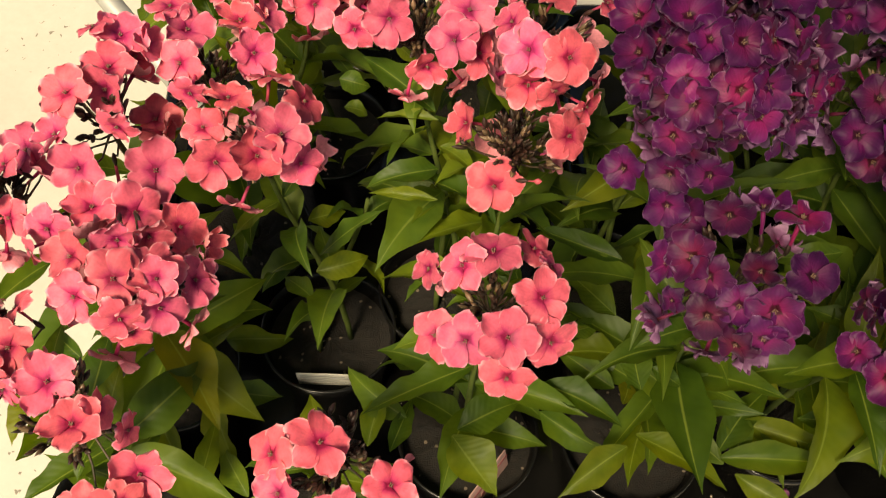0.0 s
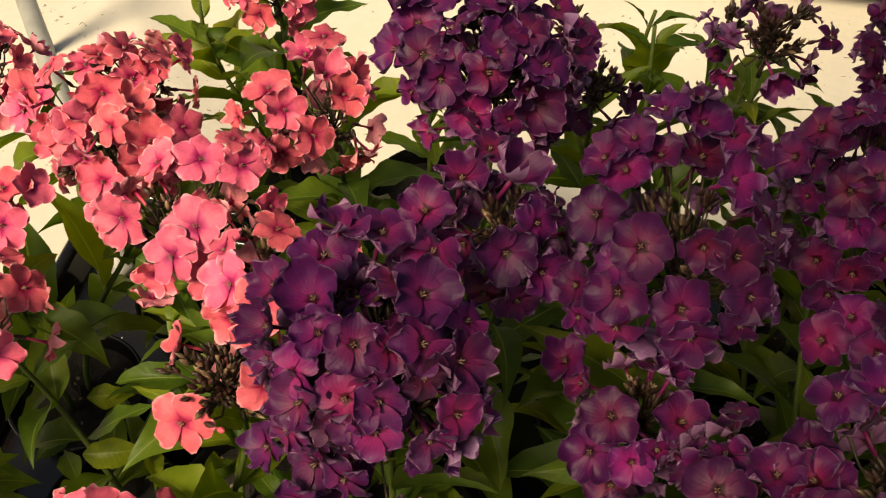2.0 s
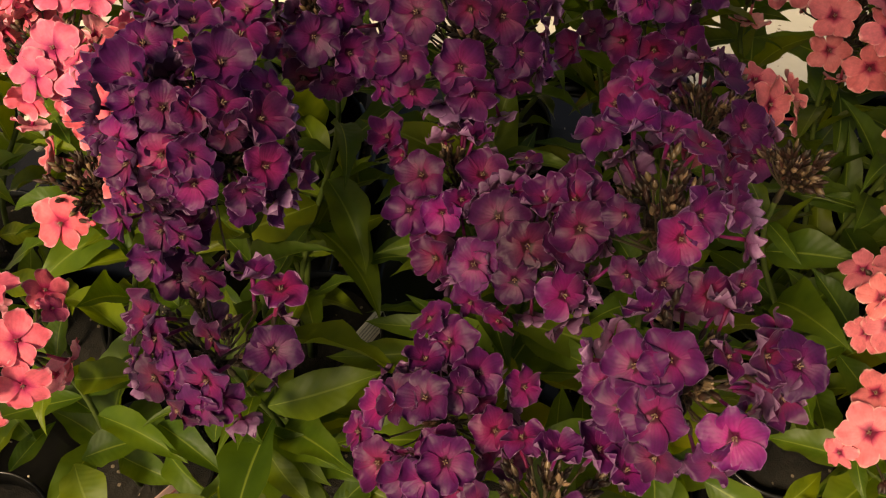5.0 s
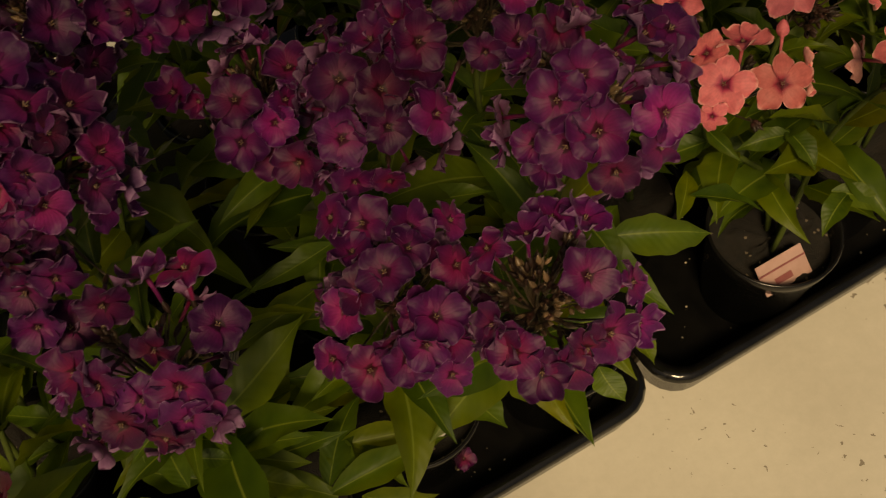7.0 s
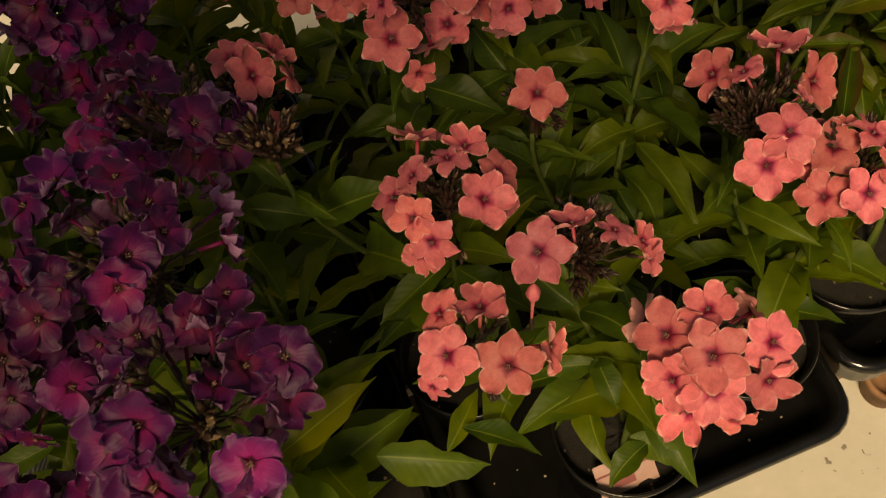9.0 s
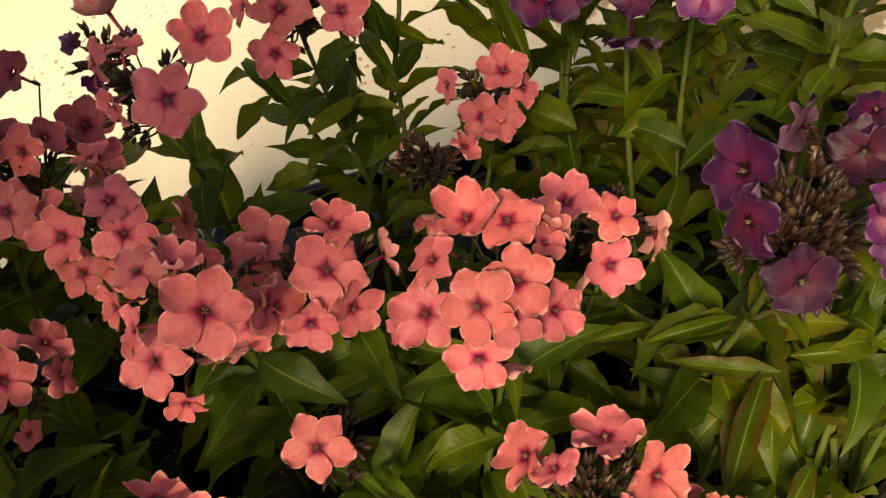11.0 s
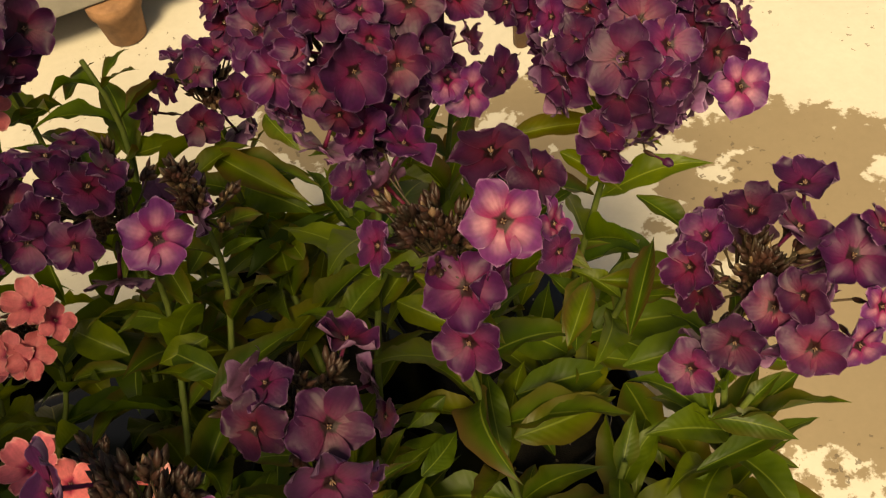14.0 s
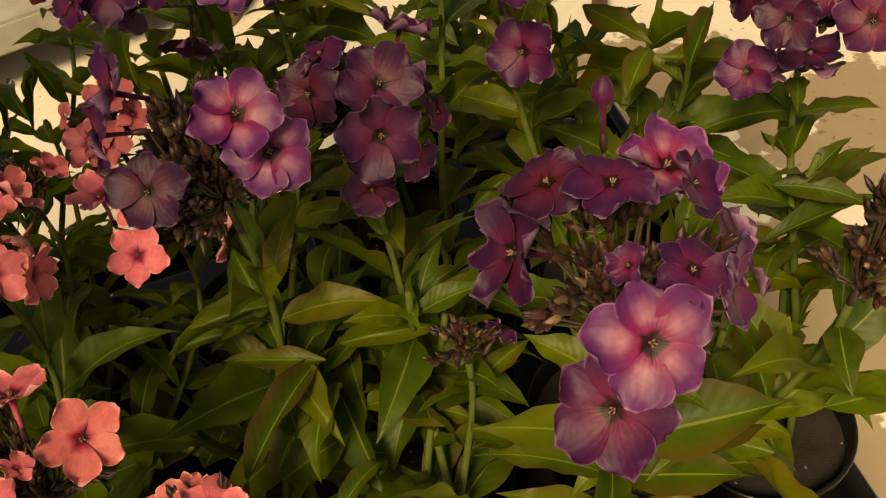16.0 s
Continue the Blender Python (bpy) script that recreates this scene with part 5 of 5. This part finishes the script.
p.leaves(((-41, 42, 302, -86, 105, 290, 14), (-35, 21, 302, 1, 59, 290, 15), (-38, 21, 262, -79, 16, 250, 22), (28, 60, 302, 3, 116, 290, 14), (49, 169, 282, -4, 194, 269, 10), (9, 112, 282, -1, 178, 269, 11), (19, 73, 282, -4, 168, 269, 9), (1, 75, 282, -17, 161, 269, 7), (41, 217, 302, 55, 181, 290, 15), (-6, 138, 262, -8, 195, 250, 11), (54, 123, 262, 7, 165, 250, 11), (21, 109, 242, 43, 156, 230, 17), (-3, 119, 242, -42, 154, 230, 11), (-17, 108, 222, -56, 115, 210, 11)))
p.head(0.610, 0.893, 0.675, 0.047, buds=50, here=((-1, -23, 30, 137, -59, 28), (-10, -36, 6, 114, -94, 47), (33, -14, 12, 114, -40, 51), (-25, -12, 26, 86, -147, 54), (-6, 18, 33, 141, -24, 60)))
p.head(0.672, 1.010, 0.665, 0.052, fill=3, buds=36, here=((3, -39, 14, 130, -87, 48), (1, -20, 37, 122, -89, 31), (-36, 12, 33, 113, -140, 26), (41, -3, 0, 119, -42, 47), (-21, -25, 26, 114, -130, 51), (-2, 26, 32, 113, -105, 6), (-34, -23, -7, 99, -146, 99)))
p.shoot(0.56, 0.95, 0.60, 4)
p.shoot(0.66, 0.92, 0.58, 5)

# ---------------------------------------------------------------- mauve phlox
p = Pot(0.80, 0.665, MAUVE, 61, MAUVE_LABEL)
p.leaves(((65, -20, 302, 5, 2, 290, 14), (58, -27, 252, -4, 14, 240, 20), (73, -11, 302, 129, -2, 290, 14), (-38, 74, 222, 16, 74, 210, 21), (-46, 46, 202, -15, 22, 190, 23), (16, 84, 252, 51, 164, 240, 22), (43, 34, 202, 71, 3, 190, 21), (38, 21, 302, 4, 11, 290, 18), (6, 27, 281, -36, 28, 269, 11), (54, 12, 282, 94, 34, 269, 17), (69, 0, 242, 83, 56, 230, 24), (55, -9, 262, 20, -40, 250, 28), (55, -9, 262, 49, 42, 250, 12), (74, -1, 222, 136, -7, 210, 30)))
p.leaves(((-74, 6, 202, -64, 85, 190, 17), (-11, 9, 262, 46, -33, 250, 21), (55, -19, 281, 28, -71, 270, 24), (60, -13, 282, 81, 21, 269, 13), (60, -5, 252, 82, -71, 240, 29), (45, 7, 322, -14, 0, 309, 10), (42, 8, 322, 17, 4, 310, 18), (-61, 0, 242, -52, 64, 230, 18), (-44, 72, 202, -60, 123, 190, 23), (-44, 3, 182, -23, 52, 169, 29), (-62, -4, 202, -81, 35, 190, 17), (55, 12, 302, 85, 32, 290, 18), (60, 42, 282, 69, 85, 269, 18), (17, 64, 222, -33, 68, 210, 23)))
p.head(0.850, 0.652, 0.735, 0.057, fill=0, buds=130, stars=(0, 1), here=((27, -21, 47, 111, -71, 40), (35, -27, 31, 110, -70, 57), (-12, -36, 31, 98, -82, 48), (-26, 10, 45, 114, -171, 58), (-29, -13, 43, 93, -165, 68)))
p.head(0.818, 0.860, 0.705, 0.057, fill=6, buds=70, stars=(5,), here=((-46, -10, 26, 124, -81, 34), (-53, 0, 37, 100, -160, 15), (-62, -17, 27, 95, -133, 48), (-42, -22, 13, 106, -87, 66), (-9, -46, 30, 96, -84, 56), (31, -46, 24, 122, -65, 49), (-20, 5, 46, 104, 55, 28), (-3, 5, 51, 84, 40, 32), (5, -26, 50, 99, -18, 43), (15, -18, 51, 77, -8, 47), (-10, -20, 51, 86, -9, 34), (-61, -28, 16, 87, -127, 63), (-25, -29, 39, 87, -67, 77), (-46, 8, 40, 86, 118, 13)))
p.head(0.859, 0.864, 0.685, 0.030, 0, 60, 110, buds=46, spire=0.055, leaves=7, thick=1.1)
p = Pot(0.89, 0.58, MAUVE, 62, MAUVE_LABEL)
p.leaves(((-22, 63, 282, -37, 9, 269, 24), (-32, 48, 252, -57, 19, 240, 23), (-1, 65, 242, 46, 57, 230, 24), (36, 65, 202, 76, 49, 190, 20), (-5, 59, 202, -55, 69, 190, 23), (-66, 4, 302, -22, 79, 290, 18), (-60, 23, 262, -24, 50, 250, 27), (-31, -1, 262, -7, 29, 250, 13), (-45, 34, 282, -51, 90, 269, 23), (-15, 59, 262, 15, 67, 250, 19), (-5, 78, 302, 32, 105, 290, 18), (-13, 55, 262, -21, 132, 250, 17), (4, 62, 262, -7, 129, 250, 19), (0, 89, 282, 50, 83, 269, 20)))
p.leaves(((32, 89, 302, 72, 107, 290, 13),))
p.head(0.905, 0.712, 0.700, 0.052, fill=2, buds=70, here=((21, -27, 39, 116, -68, 42), (18, -47, 27, 119, -85, 58), (-12, -18, 34, 106, -118, 52), (33, 19, 32, 95, 48, 35), (7, -47, -4, 88, -93, 91), (30, -38, 0, 67, -48, 91), (43, -9, 1, 61, -15, 66), (-4, -2, 43, 83, 161, 10)))
p.shoot(0.93, 0.66, 0.60, 8)
p.head(0.938, 0.628, 0.615, 0.026, 1, 60, 90, buds=26, spire=0.03, leaves=5, flo=0.6, thick=1.05)
p = Pot(1.00, 0.585, MAUVE, 63, MAUVE_LABEL)
p.leaves(((63, -3, 282, 96, 1, 269, 12), (77, -17, 262, 50, 4, 250, 14), (78, 0, 282, 85, 67, 270, 19), (-54, 56, 252, -113, 67, 240, 22), (14, 11, 242, -24, -5, 230, 21), (54, 1, 271, 89, -8, 259, 17)))
p.head(0.998, 0.540, 0.748, 0.057, fill=2, buds=80, stars=(0, 5), shut=(9,), here=((0, -41, 32, 118, -94, 37), (-13, -46, 9, 112, -121, 48), (1, 9, 46, 93, 62, 11), (-17, 26, 34, 93, -174, 27), (-33, 0, 33, 105, -167, 58), (22, 25, 32, 111, -28, 33), (27, 11, 36, 73, -14, 60), (28, -24, 30, 89, -24, 73), (16, -24, 39, 77, -7, 18), (6, 44, 44, 68, 70, 22), (-2, -22, 44, 41, -168, 32)))
p.head(1.109, 0.586, 0.670, 0.034, 0, 60, 110, buds=52, spire=0.072, thick=1.2)
p = Pot(1.02, 0.705, MAUVE, 64, MAUVE_LABEL)
p.leaves(((0, 52, 222, 74, 85, 210, 26), (-66, 29, 252, -39, 59, 240, 18), (-100, -24, 222, -53, -23, 210, 20), (64, 49, 302, 146, 48, 290, 26), (60, 36, 362, 94, 104, 350, 15), (17, 24, 252, 3, 81, 240, 15), (30, 48, 342, 56, 93, 330, 16), (-7, 28, 282, 61, 45, 269, 31)))
p.head(0.990, 0.768, 0.738, 0.056, fill=2, buds=70, stars=(0, 3), here=((27, -23, 40, 120, -97, 38), (31, 24, 33, 125, 131, 5), (50, 7, 31, 96, -26, 26), (52, -14, 18, 79, -33, 62), (52, -23, 8, 79, -60, 72), (6, -35, 12, 120, -121, 39), (4, -36, -35, 112, -118, 58), (-29, -13, 27, 86, -171, 62), (19, -35, 10, 78, -55, 77), (-37, 32, 19, 78, -168, 34), (-27, 48, 36, 91, -166, 36), (-8, 41, 31, 100, 25, 35)))
p.shoot(1.07, 0.63, 0.58, 9)
p = Pot(1.12, 0.665, MAUVE, 65, MAUVE_LABEL)
p.leaves(((22, 77, 202, 79, 46, 190, 23), (-18, -88, 282, 37, -77, 269, 21), (7, 56, 282, 57, 36, 269, 19), (-5, 33, 262, 81, 54, 250, 19), (-20, 80, 242, -40, 32, 230, 21), (-6, -74, 271, 26, -64, 259, 17)))
p.head(1.142, 0.738, 0.700, 0.057, fill=6, buds=70, inner=8, stars=(7, 9), here=((38, -13, 24, 113, -93, 34), (-45, -36, -12, 94, -136, 51), (-31, -44, 21, 92, -131, 52), (-41, -7, 33, 86, -166, 51), (-31, 2, 43, 86, -175, 42), (-10, 5, 51, 93, 174, 20), (24, 21, 42, 97, 93, 21), (44, -37, 13, 77, -64, 56), (3, -54, 19, 100, -114, 56), (31, -49, 2, 86, -93, 67), (-2, -40, 44, 81, -143, 54), (52, -7, 35, 77, -21, 39)))
p.shoot(1.07, 0.70, 0.59, 9)
p.shoot(1.15, 0.72, 0.60, 9)
p = Pot(0.915, 0.80, MAUVE, 66, MAUVE_LABEL)
p.leaves(((-51, -62, 252, -51, -2, 240, 20), (-52, 57, 222, -4, 108, 210, 28), (4, 46, 262, 57, 90, 250, 21), (53, 59, 262, 93, 40, 250, 23), (22, 135, 362, 58, 113, 350, 18), (-13, 135, 382, 4, 108, 369, 16), (26, 155, 282, 53, 122, 269, 25), (-16, 107, 262, -37, 156, 250, 24), (23, -76, 262, -7, -86, 250, 17), (63, -31, 282, 35, -41, 269, 14), (-52, 67, 362, -24, 80, 350, 14), (-38, -57, 302, -12, -30, 290, 20), (-24, -52, 302, -61, -38, 290, 17), (6, 19, 302, 43, 62, 290, 20)))
p.leaves(((45, 31, 302, 95, 2, 290, 22), (-69, 3, 302, -104, 36, 290, 22), (-76, -13, 302, -15, 30, 290, 21)))
p.head(0.966, 0.868, 0.772, 0.065, fill=16, inner=26, stars=(11, 12), buds=20, here=((31, -23, 50, 101, -89, 40), (-43, 0, 32, 99, -110, 51), (-37, -30, 29, 96, -106, 54), (-20, -45, 29, 86, -103, 56), (0, -48, 38, 96, -91, 57), (-48, -7, 22, 83, -135, 63), (-20, -35, 43, 70, -147, 54), (-10, -26, 54, 85, -52, 26), (2, -16, 59, 85, -58, 13), (20, -47, 36, 93, -82, 56), (35, -37, 33, 79, -42, 47), (43, -34, 8, 75, -51, 57), (53, -34, -3, 93, -72, 58), (57, -19, 17, 58, -17, 60), (-30, 3, 45, 89, -138, 37), (-15, -11, 55, 86, -85, 15)) + ((-55, 11, 18, 68, -160, 62), (8, -30, 57, 76, -56, 25), (-26, -24, 45, 78, -112, 28), (10, -41, 49, 69, -101, 72), (-11, -53, 18, 72, -100, 92), (71, -29, 1, 84, -58, 71), (56, -3, 31, 83, -50, 48)))
p.head(0.858, 1.002, 0.640, 0.043, fill=3, buds=40, here=((1, -7, 33, 93, -95, 26), (-11, 21, 24, 93, 107, 23), (13, 15, 28, 86, -14, 18), (-23, -8, 24, 73, -136, 64), (-41, -6, 3, 99, -154, 55), (-4, -33, 9, 97, -95, 60), (23, -19, 16, 103, -52, 56), (22, 33, 35, 99, -153, 35), (37, 38, 43, 99, -23, 31), (19, 41, 47, 98, -163, 37)))
p = Pot(1.05, 0.83, MAUVE, 67, MAUVE_LABEL)
p.leaves(((0, 65, 362, 65, 68, 350, 18), (22, 29, 381, 52, 0, 370, 13), (67, 16, 342, 99, -30, 330, 17), (42, -13, 302, 109, -19, 290, 22), (23, -28, 262, 108, -25, 250, 37), (10, -59, 302, 19, -9, 290, 21), (-44, -54, 282, -45, -113, 269, 21), (-27, -55, 252, 41, -46, 240, 26), (53, -38, 202, 66, -103, 190, 32), (62, -49, 222, 118, -67, 210, 23), (97, -30, 222, 88, -74, 210, 20), (24, -21, 322, 3, -59, 310, 20), (-48, -45, 322, -2, -12, 309, 16), (-5, 13, 342, 28, -26, 330, 21)))
p.leaves(((-52, -28, 262, -52, -76, 250, 18), (33, -26, 322, 95, -32, 310, 16)))
p.head(1.112, 0.872, 0.735, 0.062, fill=14, inner=20, stars=(8,), shut=(19,), buds=26, here=((-3, -24, 45, 124, -113, 32), (-15, -36, 34, 117, -133, 53), (9, -35, 37, 100, -92, 41), (6, -47, 22, 92, -103, 64), (-17, -45, 17, 102, -122, 70), (-21, -38, -35, 102, -135, 76), (-23, -45, -7, 88, -128, 75), (40, -27, 16, 96, -85, 57), (49, -42, 3, 100, -97, 42), (-25, -7, 44, 93, -155, 44), (-33, -17, 35, 76, -160, 54), (-40, 8, 30, 79, -167, 58), (-58, 38, 19, 92, -156, 54), (-47, 31, 14, 83, -144, 67), (39, -11, 29, 78, -43, 24), (54, -17, 24, 78, -31, 47)) + ((48, -1, 34, 78, 18, 17), (13, -5, 49, 101, 174, 12), (-14, 2, 49, 93, -167, 24), (7, -53, -31, 45, -57, 85)))
p.shoot(1.10, 0.80, 0.62, 9)
p.shoot(1.03, 0.90, 0.62, 9)
p = Pot(0.765, 0.845, MAUVE, 68, MAUVE_LABEL)
p.leaves(((17, -1, 282, -24, 36, 269, 27), (11, 1, 262, -33, 7, 250, 16), (74, -12, 302, 40, -20, 290, 22), (71, -4, 322, 48, 50, 310, 18), (-15, 178, 342, -58, 176, 330, 18), (-9, 182, 342, 6, 228, 330, 16), (25, 171, 362, 39, 211, 350, 10), (12, 158, 302, 33, 228, 290, 25), (8, 164, 302, -50, 205, 290, 21), (82, 134, 302, 160, 94, 290, 25), (102, 121, 282, 147, 89, 269, 33), (93, 56, 262, 165, 108, 250, 24), (22, 77, 252, 53, 49, 240, 21), (-22, 65, 222, 24, 73, 210, 30)))
p.leaves(((64, 25, 252, 124, 69, 240, 20), (-48, 52, 202, -26, 15, 190, 26), (-41, 50, 222, -41, 97, 210, 21), (72, 101, 322, 116, 130, 310, 17), (-34, 92, 302, -121, 142, 290, 9), (-9, 20, 322, -30, 107, 310, 15), (69, 24, 322, 90, 77, 310, 22), (71, 55, 302, 101, 73, 290, 20), (-70, 148, 282, -135, 183, 269, 12), (-20, 199, 322, -60, 196, 310, 15), (-47, 171, 302, -59, 134, 290, 11), (54, 40, 282, 56, 1, 269, 28), (86, 125, 322, 155, 68, 310, 24), (32, 136, 322, 66, 151, 310, 20)))
p.leaves(((62, -2, 302, 16, 25, 290, 26),))
p.shoot(0.792, 0.994, 0.70, 10, 1.3)
p.head(0.722, 1.030, 0.712, 0.050, fill=8, inner=4, here=((19, -29, 20, 124, -91, 36), (38, -13, 3, 129, -50, 54), (-11, -31, 23, 119, -110, 52), (5, -39, 6, 123, -98, 75), (27, -29, -9, 106, -69, 82), (4, -22, 33, 99, -90, 5), (-8, -35, -18, 93, -101, 88)))
p.shoot(0.79, 0.94, 0.64, 9)
p.shoot(0.84, 0.90, 0.62, 9)

# ---------------------------------------------------------------- leafy pots at the back of the bench
for x, y, seed in ((0.885, 0.925, 81), (1.005, 0.95, 82), (0.40, 0.83, 85), (0.90, 0.70, 86)):
    p = Pot(x, y, MAUVE, seed, "young leafy phlox not yet in flower in a black pot")
    for k in range(3):
        a = p.rnd.uniform(0, 6.28)
        p.shoot(x + 0.055 * math.cos(a), y + 0.055 * math.sin(a), p.rnd.uniform(0.54, 0.64), 8)

# ---------------------------------------------------------------- the low slab behind
slab = new("low_slab_bench")
slab.matrix_world = pose(0.38, 1.81, -0.05, 0, 0, 14)
tagged(slab, "low grey stone slab bench resting on clay pots", "bench")
bm = bmesh.new()
box(bm, (-0.55, 0.0, 0.14), (0.36, 0.6, 0.20), 0.006)
part("slab", bm, SLAB, slab, smooth=False)
for x, y in ((0.564, 1.877), (-0.02, 1.80), (0.464, 2.242)):
    bm = bmesh.new()
    lathe(bm, [(0.0, 0.0), (0.030, 0.0), (0.034, 0.003), (0.042, 0.062), (0.047, 0.064), (0.048, 0.086), (0.046, 0.0895), (0.0, 0.0895)], 32)
    foot = part("foot", bm, CLAY, slab, "brown clay pot used as a foot")
    foot.matrix_local = slab.matrix_world.inverted() @ pose(x, y, 0.0)

bm = bmesh.new()
tube(bm, [Vector((0, 0, z)) for z in (0, 0.004, 0.15, 0.296, 0.30)], [0.011, 0.013, 0.012, 0.013, 0.011], 20)
post = part("wooden_post", bm, POST, None)
post.matrix_world = pose(1.218, 1.667, 0)
tagged(post, "short brown wooden post standing on the concrete floor", "post")

# ---------------------------------------------------------------- on the floor before the trays
bm = bmesh.new()
lathe(bm, [(0.0, 0.0), (0.022, 0.0), (0.024, 0.002), (0.030, 0.042), (0.0335, 0.043), (0.034, 0.052), (0.0325, 0.054), (0.0285, 0.053), (0.027, 0.043), (0.0255, 0.03), (0.0, 0.029)], 32)
ob = part("small_clay_pot", bm, CLAY, None)
ob.matrix_world = pose(1.045, 0.568, 0)
tagged(ob, "small empty brown clay pot standing on the concrete floor", "flower pot")

# ---------------------------------------------------------------- bits lying in the trays
fallen = new("fallen_floret", FLORETS[PURPLE.name][2])
fallen.matrix_world = pose(0.357, 0.417, 0.3008, 12, -9, 40)
tagged(fallen, "fallen dark purple phlox floret lying in the black tray", "flower")
CRUMB = plain("pale_crumb", (0.12, 0.09, 0.06), (0.42, 0.38, 0.30), 0.6, 300, 0.2, island=True)
rnd = random.Random(5)
bm = bmesh.new()
for x, y, w in ((-0.76, -0.10, 0.41), (-0.342, -0.022, 0.338), (0.004, -0.024, 0.338), (0.352, 0.01, 0.338)):
    for k in range(110):
        r = rnd.uniform(0.0005, 0.0016)
        m = BENCH @ pose(x + rnd.uniform(0.03, w - 0.03), y + 0.03 + 0.54 * rnd.random() ** 1.6, TOP + 0.0075 + r * 0.5, rnd.uniform(0, 90), rnd.uniform(0, 90), 0) @ Matrix.Diagonal((1, rnd.uniform(0.6, 1.2), rnd.uniform(0.5, 1), 1))
        bmesh.ops.create_icosphere(bm, subdivisions=1, radius=r, matrix=m)
tagged(part("crumbs", bm, CRUMB, None), "pale crumbs and grit strewn in the black trays", "grit", kind="stuff")
